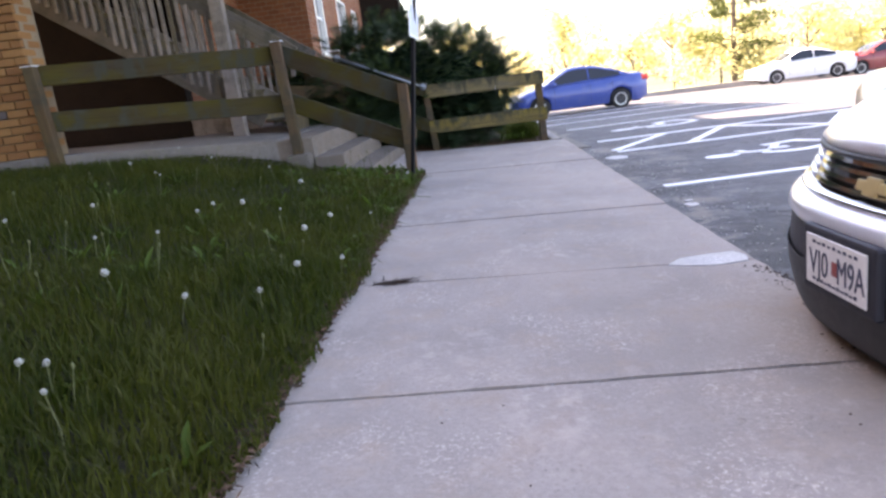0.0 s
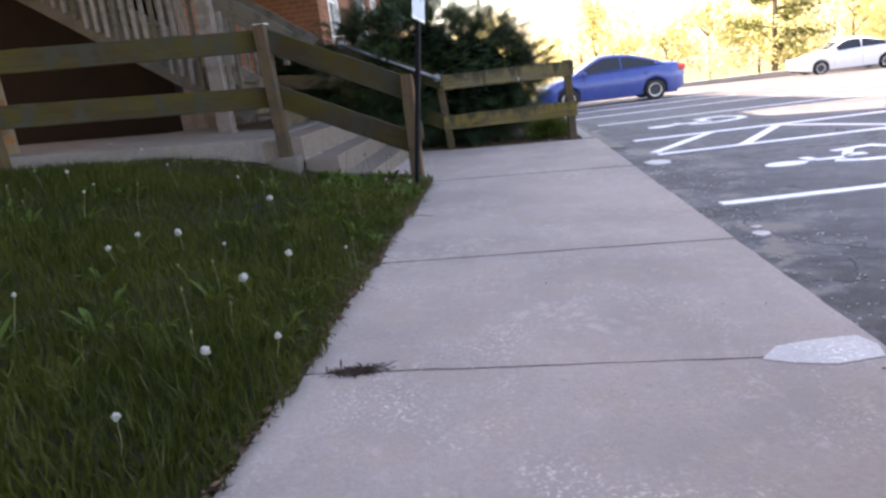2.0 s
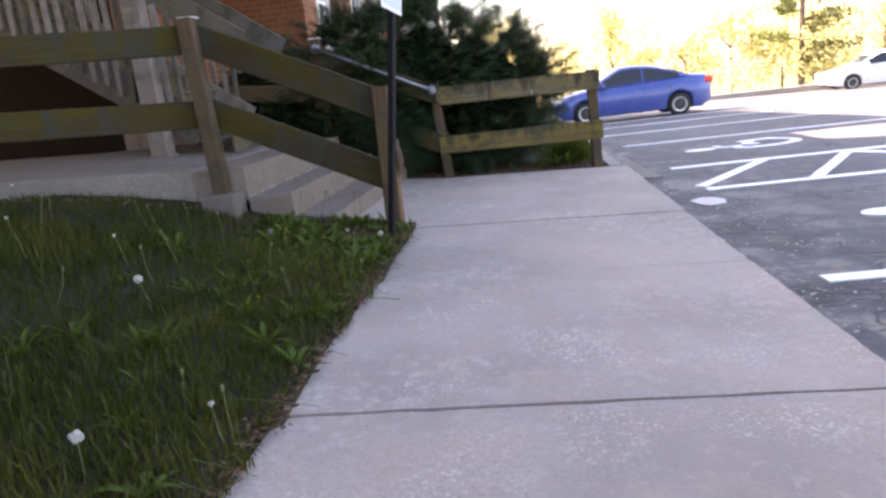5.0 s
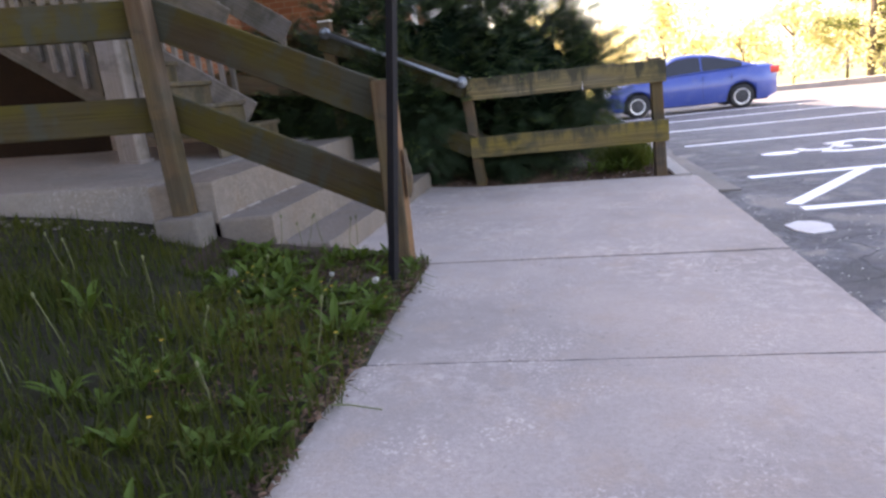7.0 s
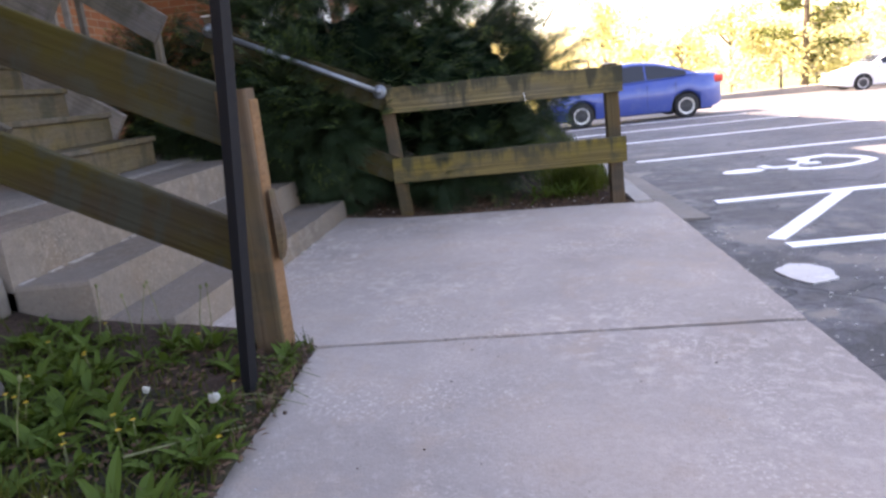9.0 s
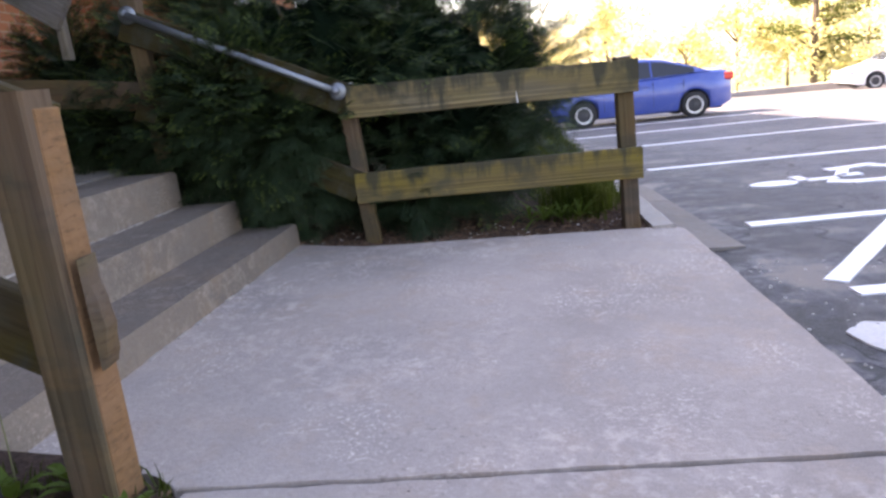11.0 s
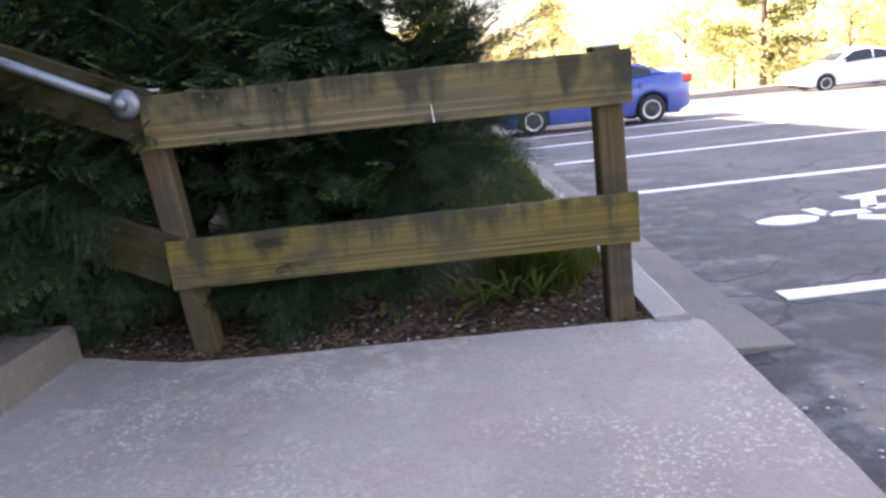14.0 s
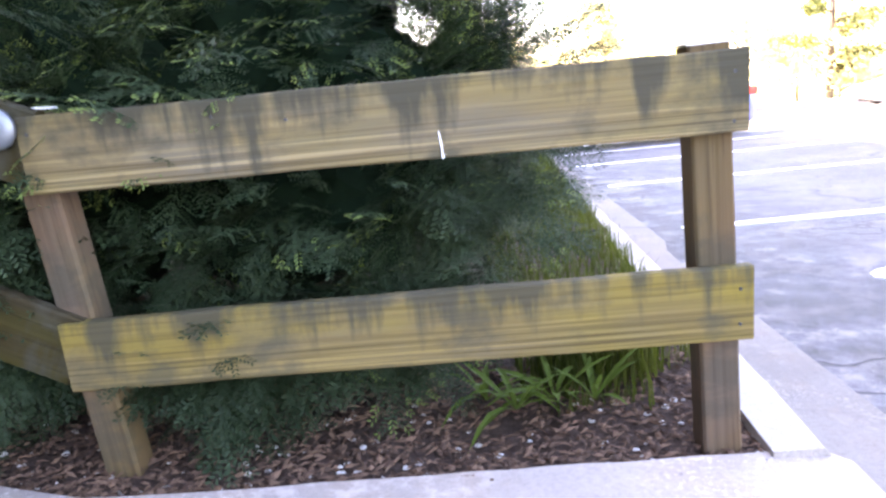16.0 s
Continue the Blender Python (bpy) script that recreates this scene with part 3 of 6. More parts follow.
# kerb and gutter beyond the fence
kerb = tagged(new("kerb"), "pale concrete kerb along the planting bed", "kerb", "", "structure")
gutter = tagged(new("gutter"), "grey concrete gutter strip beside the kerb", "gutter", "", "structure")
ys = [KERB_Y0 + 0.02, 11.2, 13.2, 15.2, 17.4, 19.6, 21.8, 24.0]
for i, (a, b) in enumerate(zip(ys, ys[1:])):
    b -= 0.012
    kz0, kz1 = min(-0.05, lot_z(2, a) + 0.19), min(-0.05, lot_z(2, b) + 0.19)
    bm = bmesh.new()
    prof = ((-0.07, -0.5), (-0.07, 0.0), (0.045, 0.0), (0.068, -0.02), (0.085, -0.5))
    n = 8
    rings = []
    rng = random.Random(i)
    for k in range(n + 1):
        y = a + (b - a) * k / n
        z = kz0 + (kz1 - kz0) * k / n
        rings.append([bm.verts.new((kerb_x(y) + px + (rng.uniform(-0.006, 0.006) if j in (2, 3) else 0), y, z + pz + (rng.uniform(-0.005, 0.002) if j in (2, 3) else 0))) for j, (px, pz) in enumerate(prof)])
    for p, q in zip(rings, rings[1:]):
        for j in range(4):
            bm.faces.new((p[j], p[j + 1], q[j + 1], q[j]))
    bm.faces.new(rings[0])
    bm.faces.new(rings[-1][::-1])
    part("kerb_stone", bm, M_KERB, kerb)
    bm = prism([(kerb_x(a) + 0.07, a), (kerb_x(a) + (0.47 if i == 0 else 0.4), a + (0.04 if i == 0 else 0)), (kerb_x(b) + 0.4, b), (kerb_x(b) + 0.07, b)], -1.0, lambda x, y: lot_z(2, y) + 0.010 + 0.09 * max(0, kerb_x(y) + 0.4 - x), 0.006)
    part("gutter_slab", bm, M_GUTTER, gutter)

# painted marks
marks = tagged(new("road_marking"), "worn white painted parking lines and wheelchair symbols", "road marking", "", "structure")


def paint_strip(x0, y0, x1, y1, width, name="line"):
    """A painted band laid over the asphalt."""
    d = Vector((x1 - x0, y1 - y0))
    nrm = Vector((-d.y, d.x)).normalized() * width / 2
    n = max(2, int(d.length / 0.3))
    bm = bmesh.new()
    rng = random.Random(int(x0 * 100 + y1 * 10))
    rows = []
    for i in range(n + 1):
        p = Vector((x0, y0)) + d * (i / n)
        row = []
        for s in (-1, 1):
            q = p + nrm * s * rng.uniform(0.9, 1.06)
            row.append(q)
        rows.append(row)
    lift = [[(q.x, q.y, lot_z(q.x, q.y) + 0.008) for q in row] for row in rows]
    vt = [[bm.verts.new(c) for c in row] for row in lift]
    vb = [[bm.verts.new((c[0], c[1], c[2] - 0.03)) for c in row] for row in lift]
    for i in range(n):
        bm.faces.new((vt[i][0], vt[i][1], vt[i + 1][1], vt[i + 1][0]))
        for k in (0, 1):
            bm.faces.new((vb[i][k], vt[i][k], vt[i + 1][k], vb[i + 1][k]))
    for i in (0, n):
        bm.faces.new((vb[i][0], vb[i][1], vt[i][1], vt[i][0]))
    part(name, bm, M_PAINTLINE, marks)


for y, xs in ((3.35, 2.2), (6.10, 1.87), (8.84, 2.14), (10.24, 2.2), (13.05, 2.25), (15.95, 2.28), (18.8, 2.35), (21.4, 2.5)):
    paint_strip(xs, y, 6.7, y + 0.02, 0.105)
for x0, y0, x1, y1 in ((2.14, 9.0, 3.16, 10.2), (3.1, 8.88, 4.03, 10.2), (4.03, 10.2, 4.9, 8.9), (4.9, 8.9, 5.8, 10.2)):
    paint_strip(x0, y0, x1, y1, 0.11)


def disc_paint(cx, cy, rx, ry, name="blot", hole=0.0, a0=0.0, a1=2 * math.pi, material=None):
    bm = bmesh.new()
    rng = random.Random(int(cx * 50 + cy * 7))
    n = 26
    full = a1 - a0 > 6.2
    cnt = n if full else n + 1
    out, inn = [], []
    for i in range(cnt):
        a = a0 + (a1 - a0) * i / n
        k = 1 + rng.uniform(-0.05, 0.05) + (0.22 * noise.noise(Vector((math.cos(a) * 1.7 + cx, math.sin(a) * 1.7, 4))) if name == "pale_patch" else 0)
        x, y = cx + rx * k * math.cos(a), cy + ry * k * math.sin(a)
        out.append((x, y))
        inn.append((cx + rx * hole * math.cos(a), cy + ry * hole * math.sin(a)))
    z = lambda x, y: lot_z(x, y) + 0.007
    vo = [bm.verts.new((x, y, z(x, y))) for x, y in out]
    vd = [bm.verts.new((x, y, z(x, y) - 0.03)) for x, y in out]
    if hole:
        vi = [bm.verts.new((x, y, z(x, y))) for x, y in inn]
        for i in range(n if full else n):
            j = (i + 1) % cnt
            bm.faces.new((vo[i], vo[j], vi[j], vi[i]))
            bm.faces.new((vd[i], vd[j], vo[j], vo[i]))
    else:
        bm.faces.new(vo)
        for i in range(n):
            bm.faces.new((vd[i], vd[(i + 1) % n], vo[(i + 1) % n], vo[i]))
    return part(name, bm, material or M_PAINTLINE, marks)


def wheelchair(x, y):
    """The painted access symbol, head towards the sidewalk."""
    disc_paint(x + 0.22, y + -0.03, 0.19, 0.11, "symbol_head")
    paint_strip(x + 0.47, y + 0.19, x + 0.49, y + 0.00, 0.10, "symbol_shoulder")
    paint_strip(x + 0.49, y + 0.00, x + 0.74, y + -0.01, 0.09, "symbol_body")
    paint_strip(x + 0.83, y + 0.37, x + 1.29, y + 0.47, 0.10, "symbol_leg")
    paint_strip(x + 0.80, y + 0.07, x + 0.97, y + 0.08, 0.10, "symbol_arm")
    paint_strip(x + 0.98, y + 0.37, x + 0.80, y + 0.07, 0.09, "symbol_seat")
    rim = [(0.60, -0.13), (0.75, -0.23), (0.97, -0.25), (1.20, -0.19), (1.41, -0.03), (1.41, 0.18), (1.24, 0.40)]
    for (ax0, ay0), (ax1, ay1) in zip(rim, rim[1:]):
        paint_strip(x + ax0, y + ay0, x + ax1, y + ay1, 0.11, "symbol_wheel")


wheelchair(2.68, 7.42)
wheelchair(2.68, 11.55)
disc_paint(2.0, 8.30, 0.13, 0.17, "pale_patch", material=M_PATCH)
disc_paint(1.80, 5.2, 0.05, 0.06, "pale_patch", material=M_PATCH)
disc_paint(1.83, 5.36, 0.035, 0.03, "pale_patch", material=M_PATCH)

# ---- concrete steps and porch ----
steps = tagged(new("concrete_steps"), "worn pale concrete steps rising from sidewalk to porch", "steps", "", "structure")


def step_block(x0, x1, y0, y1, z0, z1, seed):
    bm = bmesh.new()
    add_box(bm, (x0, y0, z0), (x1, y1, z1), 0.022, segs=2)
    rng = random.Random(seed)
    for v in bm.verts:
        v.co += Vector((rng.uniform(-1, 1), rng.uniform(-1, 1), rng.uniform(-1, 1))) * 0.003
    return bm


def nosing(near, far, y):
    """The front edge of a step, which runs askew to the walk."""
    return near + (far - near) * (y - 7.27) / 2.43


def step_slab(near, far, depth, y1, top, seed):
    rng = random.Random(seed)
    n = 24
    front = [(nosing(near, far, 7.27 + (y1 - 7.27) * k / n) + rng.uniform(-0.004, 0.004), 7.27 + (y1 - 7.27) * k / n) for k in range(n + 1)]
    back = [(front[-1][0] - depth, y1), (front[0][0] - depth, 7.27)]
    return prism(front + back, -0.25, lambda x, y: top + 0.004 * noise.noise(Vector((x * 3, y * 3, seed))), 0.02)


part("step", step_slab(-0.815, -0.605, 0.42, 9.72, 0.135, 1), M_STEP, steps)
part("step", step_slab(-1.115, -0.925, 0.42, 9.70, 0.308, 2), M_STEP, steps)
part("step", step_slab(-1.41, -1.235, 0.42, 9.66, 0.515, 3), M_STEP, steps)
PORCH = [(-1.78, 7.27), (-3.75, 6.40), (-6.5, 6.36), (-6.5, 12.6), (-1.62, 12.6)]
porch = structure("floor_porch", prism(PORCH, -0.2, lambda x, y: porch_z(x), 0.012), M_PORCH, "grey concrete porch slab with a stained edge, stair shade in its colour", "porch")
foot_block = thing("concrete_block", (-1.52, 7.16, 0.1), "grey concrete block under the fence post", "block")
part("block_body", step_block(-1.665, -1.425, 7.05, 7.262, -0.05, 0.362, 7), M_BLOCK, foot_block)

# pale mortar squeezed out along the foot of the lowest step
def mortar_bead(near, far, z, seed, fill):
    bm = bmesh.new()
    mrng = random.Random(seed)
    y = 7.3
    while y < 9.6:
        ln = mrng.uniform(0.03, 0.12)
        if mrng.random() < fill:
            x = nosing(near, far, y + ln / 2)
            add_box(bm, (x - 0.012, y, z - 0.03), (x + mrng.uniform(0.006, 0.018), y + ln, z + mrng.uniform(0.002, 0.009)), 0.002)
        y += ln * 0.9
    part("mortar_bead", bm, M_KERB, steps, "pale crumbling mortar bead")


mortar_bead(-0.815, -0.605, 0.0, 9, 0.75)
mortar_bead(-1.41, -1.235, 0.308, 10, 0.5)

# ---- front fence ----
front = thing("wooden_fence", (0.57, 9.75, -0.03), "weathered two-rail wooden fence stained yellow-green with algae", "fence", "porch fences")
timber_post("post", front, (-0.16, 9.775, -0.12), (-0.235, 9.79, 0.893), 0.088, M_POST, seed=1)
timber_post("post", front, (1.355, 9.775, -0.25), (1.335, 9.79, 0.882), 0.092, M_POST, seed=2)
plank("top_rail", front, (-0.215, 9.722, 0.793), (1.405, 9.722, 0.779), 0.178, 0.038, M_RAIL, "weathered yellow-grey board with dark water stains", 3)
plank("bottom_rail", front, (-0.225, 9.722, 0.303), (1.415, 9.722, 0.297), 0.178, 0.038, M_RAILOLIVE, "algae-yellow board with dark mould stains", 4)
part("post_cap", box((1.285, 9.745, 0.882), (1.385, 9.840, 0.889), 0.002), M_CAP, front)
part("post_cap", box((-0.29, 9.745, 0.893), (-0.185, 9.838, 0.90), 0.002), M_CAP, front, "pale metal cap")

for x, z in ((1.375, 0.82), (1.372, 0.715), (-0.19, 0.74), (-0.19, 0.84), (1.385, 0.335), (1.383, 0.25), (0.235, 0.838), (0.40, 0.815)):
    part("nail", lathe(bmesh.new(), [(0.0005, -0.002), (0.004, -0.002), (0.004, 0.004)], 8, Matrix.Translation((x, 9.7025, z))), M_BLACKPLASTIC, front)
bm = bmesh.new()
tube(bm, [(0.734, 9.7025, 0.756), (0.7365, 9.7022, 0.73), (0.7375, 9.7022, 0.708), (0.7385, 9.7025, 0.697)], [0.001, 0.0022, 0.002, 0.004], 7)
part("white_streak", bm, M_CAP, front, "dried white streak")

# rail down the far side of the concrete steps
far_rail = thing("stair_railing", (-1.37, 9.8, 0.0), "weathered brown wooden stair railing beside the concrete steps", "railing", "porch fences")
timber_post("post", far_rail, (-1.33, 9.81, 0.0), (-1.375, 9.82, 1.485), 0.092, M_POST, seed=5)
plank("top_rail", far_rail, (-0.205, 9.735, 0.805), (-1.42, 9.76, 1.345), 0.18, 0.038, M_RAILSHADE, "", 6)
plank("bottom_rail", far_rail, (-0.205, 9.735, 0.31), (-1.42, 9.76, 0.90), 0.18, 0.038, M_RAILSHADE, "", 7)
part("post_cap", box((-1.43, 9.77, 1.487), (-1.32, 9.87, 1.494), 0.002), M_CAP, far_rail, "pale metal cap")
plank("level_rail", far_rail, (-1.36, 9.87, 0.94), (-2.7, 9.95, 1.10), 0.17, 0.038, M_POST, "brown level board", 8)

handrail = thing("handrail", (-0.8, 9.68, 0.9), "galvanised steel pipe handrail with round end flanges", "handrail")
ha, hb = Vector((-0.25, 9.665, 0.86)), Vector((-1.36, 9.69, 1.385))
part("pipe", tube(bmesh.new(), [ha + Vector((-0.02, 0, 0.01)), ha.lerp(hb, 0.33), ha.lerp(hb, 0.66), hb], 0.019, 12), M_GALV, handrail, smooth=True)
for p in (ha, hb):
    part("flange", lathe(bmesh.new(), [(0.0, -0.012), (0.03, -0.012), (0.048, -0.006), (0.048, 0.006), (0.0, 0.006)], 24, Matrix.Translation(p + Vector((0.0, 0.02, 0)))), M_GALV, handrail, smooth=True)
    part("elbow", tube(bmesh.new(), [p + Vector((-0.03, 0, 0.012)), p + Vector((-0.005, 0.005, 0.002)), p + Vector((0, 0.02, 0))], [0.024, 0.024, 0.02], 10), M_GALV, handrail, smooth=True)

# ---- near fence and stair rail ----
near = thing("wooden_fence", (-1.57, 7.28, 0.34), "dark weathered two-rail fence along porch and steps", "fence", "porch fences")
timber_post("post", near, (-0.41, 7.13, -0.1), (-0.39, 7.11, 0.935), 0.10, M_POST, "split weathered post with orange heartwood", seed=11)
timber_post("post", near, (-1.555, 7.20, 0.355), (-1.61, 7.25, 1.50), 0.10, M_POST, seed=12)
timber_post("post", near, (-3.62, 6.42, 0.45), (-3.66, 6.42, 1.50), 0.10, M_POST, seed=13)
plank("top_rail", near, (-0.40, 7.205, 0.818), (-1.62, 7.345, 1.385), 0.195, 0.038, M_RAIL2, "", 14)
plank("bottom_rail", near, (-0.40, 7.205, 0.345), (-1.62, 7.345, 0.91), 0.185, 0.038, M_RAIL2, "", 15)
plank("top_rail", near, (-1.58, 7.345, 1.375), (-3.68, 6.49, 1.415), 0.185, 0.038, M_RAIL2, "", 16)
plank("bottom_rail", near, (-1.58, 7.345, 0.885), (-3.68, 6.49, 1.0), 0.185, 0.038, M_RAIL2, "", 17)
for x, y, z in ((-1.60, 7.27, 1.5), (-3.66, 6.42, 1.5)):
    part("post_cap", box((x - 0.056, y - 0.056, z), (x + 0.056, y + 0.056, z + 0.008), 0.002), M_CAP, near, "pale metal cap")
# a split of fresh wood on the stair post
bm = bmesh.new()
add_box(bm, (-0.02, -0.04, -0.45), (0.0, 0.045, 0.42), 0.004)
for v in bm.verts:
    v.co.x += 0.018 * noise.noise(Vector((v.co.z * 4, v.co.y * 9, 1)))
part("splinter", bm, M_FRESH, near, "split orange heartwood", m=Matrix.Translation((-0.341, 7.125, 0.48)) @ pose(0, 0, 0, 0, 1.2, 0))

bm = bmesh.new()
rows = []
for k in range(9):
    u = k / 8
    z, t = 0.36 + 0.24 * u, 0.004 + 0.016 * math.sin(math.pi * min(1.0, u * 1.2)) + 0.003 * (k % 2)
    rows.append([bm.verts.new((-0.352 + dx, 7.125 + dy, z)) for dx, dy in ((0, -0.042), (t, -0.035 + 0.01 * u), (t, 0.02 - 0.015 * u), (0, 0.03))])
for a, b in zip(rows, rows[1:]):
    for k in range(4):
        bm.faces.new((a[k], a[(k + 1) % 4], b[(k + 1) % 4], b[k]))
bm.faces.new(rows[0][::-1])
bm.faces.new(rows[-1])
part("splinter", bm, M_POST, near, "loose brown splinter", m=Matrix.Translation((0.028, 0, 0)))

# ---- sign ----
sign = thing("sign_post", (-0.395, 6.775, 0.0), "black steel sign post with a pale sign plate", "sign post")
CHANNEL = [(-0.015, -0.012), (0.015, -0.012), (0.015, 0.014), (0.011, 0.014), (0.011, -0.008), (-0.011, -0.008), (-0.011, 0.014), (-0.015, 0.014)]
SIGN_UP = Vector((0.1423, -0.1243, 0.9820))
SIGN_AT = Matrix.Translation((-0.395, 6.775, -0.05)) @ SIGN_UP.to_track_quat("Z", "Y").to_matrix().to_4x4()
part("pole", prism([(x * 1.25, y * 1.25) for x, y in CHANNEL], 0.0, 2.1, 0.0008), M_BLACKSTEEL, sign, m=SIGN_AT @ pose(0, 0, 0, 0, 0, 20))
PLATE_AT = Matrix.Translation(Vector((-0.395, 6.755, -0.05)) + SIGN_UP * 1.61) @ pose(0, 0, 0, 5.0, 6.3, 77)
plate = part("sign_plate", box((-0.15, -0.002, -0.22), (0.15, 0.002, 0.22), 0.0008), M_SIGN, sign, "pale blue-white sign plate", m=PLATE_AT)
part("sign_border", box((-0.13, -0.0045, -0.2), (0.13, -0.0025, 0.05), 0.0), M_SIGNBLUE, plate, "", m=PLATE_AT)

# ---- building ----
wall_a = tagged(new("wall_near"), "orange brick building wall beside the porch", "wall", "", "structure")
part("wall_core", box((-9.0, 6.57, -0.3), (-3.735, 6.85, 8.7)), M_MORTAR, wall_a)
# under-stair darkness comes from this wall's near-black colour
wall_b = structure("wall_back", box((-9.0, 9.85, -0.3), (-3.55, 10.1, 8.7)), M_DARK, "brown wall behind the stair, blackened to stand for shade", "wall")
# Added to close the gap where sun reached the sidewalk.
wall_e = structure("wall_link_sun_screen", box((-9.0, 10.1, -0.3), (-3.55, 16.0, 8.7)), M_WALLBRICK, "red brick wall added between the wings to stop the sun", "wall")
# Added out of view; its height keeps the sun off walk and lawn.
wall_c = structure("wall_left_sun_screen", box((-7.2, -22.0, -0.3), (-7.0, 6.57, 9.5)), M_WALLBRICK, "unseen red brick wall added left of the lawn", "wall")
wall_d = structure("wall_front", box((-9.0, 6.3, -0.3), (-7.0, 6.57, 8.7)), M_WALLBRICK, "unseen red brick wall added left of the lawn", "wall")
# Out of view: height and length set where shade falls on the lot.
roof_near = structure("roof_near", box((-9.4, 6.0, 8.7), (-3.5, 16.2, 8.95), 0.02), M_ROOF, "unseen brown flat roof, height and reach chosen for its shadow", "roof")

# far wing: front wall of the corner and the long side with openings
FX, FY0, FY1, FTOP = -2.28, 13.4, 31.0, 7.2
# Unseen roofline: FTOP sized for lot shade, added step leaves a sun patch.
FSTEP, FLOW = 17.2, 5.4
wing = tagged(new("wall_wing"), "red brick wing of the building with white windows", "wall", "", "structure")
part("end_wall", box((-3.55, FY0, -0.4), (FX - 0.25, FY0 + 0.25, FLOW)), M_WALLBRICK, wing)
part("end_wall", box((-9.0, FSTEP, FLOW), (FX - 0.25, FSTEP + 0.25, FTOP)), M_WALLBRICK, wing)
part("end_wall", box((-9.0, FY1 - 0.25, -0.8), (FX - 0.25, FY1, FTOP)), M_WALLBRICK, wing)
WINDOWS = [(14.3, 15.3, 1.75, 3.2), (17.6, 19.2, 1.75, 3.2), (20.6, 21.6, 1.75, 3.2), (17.6, 19.2, 4.3, 5.6)]
cuts_y = sorted({FY0, FSTEP, FY1} | {w[0] for w in WINDOWS} | {w[1] for w in WINDOWS})
cuts_z = sorted({-0.8, FLOW, FTOP} | {w[2] for w in WINDOWS} | {w[3] for w in WINDOWS})
bm = bmesh.new()
for a, b in zip(cuts_y, cuts_y[1:]):
    for c, d in zip(cuts_z, cuts_z[1:]):
        if not (b <= FSTEP and c >= FLOW) and not any(w[0] <= a and b <= w[1] and w[2] <= c and d <= w[3] for w in WINDOWS):
            add_box(bm, (FX - 0.25, a, c), (FX, b, d))
bmesh.ops.remove_doubles(bm, verts=bm.verts[:], dist=0.0005)
part("side_wall", bm, M_WALLBRICK, wing)
for k, (a, b, c, d) in enumerate(WINDOWS):
    win = tagged(new("window_%d" % (k + 1)), "white-framed sash window in the brick wall", "window", "windows of the brick wing", "structure")
    bm = bmesh.new()
    w = 0.07
    for lo, hi in (((FX - 0.14, a, c), (FX + 0.02, a + w, d)), ((FX - 0.14, b - w, c), (FX + 0.02, b, d)), ((FX - 0.14, a + w, d - w), (FX + 0.02, b - w, d)), ((FX - 0.14, a + w, c), (FX + 0.02, b - w, c + w)), ((FX - 0.12, a + w, (c + d) / 2 - 0.03), (FX - 0.03, b - w, (c + d) / 2 + 0.03))):
        add_box(bm, lo, hi, 0.004)
    part("window_frame", bm, M_WHITEFRAME, win)
    part("window_sill", box((FX - 0.05, a - 0.06, c - 0.07), (FX + 0.07, b + 0.06, c), 0.006), M_WHITEFRAME, win)
    part("pane", box((FX - 0.10, a + w, c + w), (FX - 0.09, b - w, (c + d) / 2 - 0.03)), M_PANE, win)
    part("pane", box((FX - 0.09, a + w, (c + d) / 2 + 0.03), (FX - 0.08, b - w, d - w)), M_PANE, win)
# added low end; sun passes over it to the lot
structure("roof_step", box((-3.5, FY0 - 0.3, FLOW), (FX + 0.35, FSTEP - 0.005, FLOW + 0.25), 0.02), M_ROOF, "unseen brown roof over a low end added to let sun through", "roof")
structure("roof_wing", box((-9.4, FSTEP, FTOP), (FX + 0.35, FY1 + 0.3, FTOP + 0.25), 0.02), M_ROOF, "unseen brown roof over the brick wing, height chosen for its shadow", "roof")
balcony = thing("balcony", (FX + 0.6, 26, 2.2), "dark brown balcony on the brick wing", "balcony")
part("balcony_floor", box((FX, 23.4, 2.55), (FX + 1.25, 29.0, 2.75), 0.01), M_WHITEFRAME, balcony, "white balcony edge")
part("balcony_wall", box((FX + 1.1, 23.4, 2.75), (FX + 1.25, 29.0, 3.8), 0.01), M_DARK, balcony)
part("balcony_wall", box((FX, 23.4, 2.75), (FX + 1.1, 23.5, 3.8), 0.01), M_DARK, balcony)
part("balcony_post", box((FX + 1.1, 28.85, -0.9), (FX + 1.25, 29.0, 2.55), 0.01), M_WHITEFRAME, balcony)

# ---- wooden stair to the upper floor ----
stair = thing("wooden_staircase", (-2.6, 9.0, 0.55), "grey painted wooden staircase with picket railings", "staircase")
RUN, RISE, SX, SZ = 0.272, 0.19, -1.86, 0.54
NS = 13
for i in range(NS):
    x, z = SX - RUN * i, SZ + RISE * (i + 1)
    part("tread", box((x - RUN - 0.005, 8.42, z - 0.035), (x + 0.025, 9.60, z), 0.005), M_TREADWOOD, stair)
    part("riser", box((x - 0.022, 8.42, z - RISE), (x - 0.002, 9.60, z - 0.036), 0.002), M_TREADWOOD, stair)
sl = RISE / RUN


def nose_z(x):
    return SZ + RISE + (SX - x) * sl


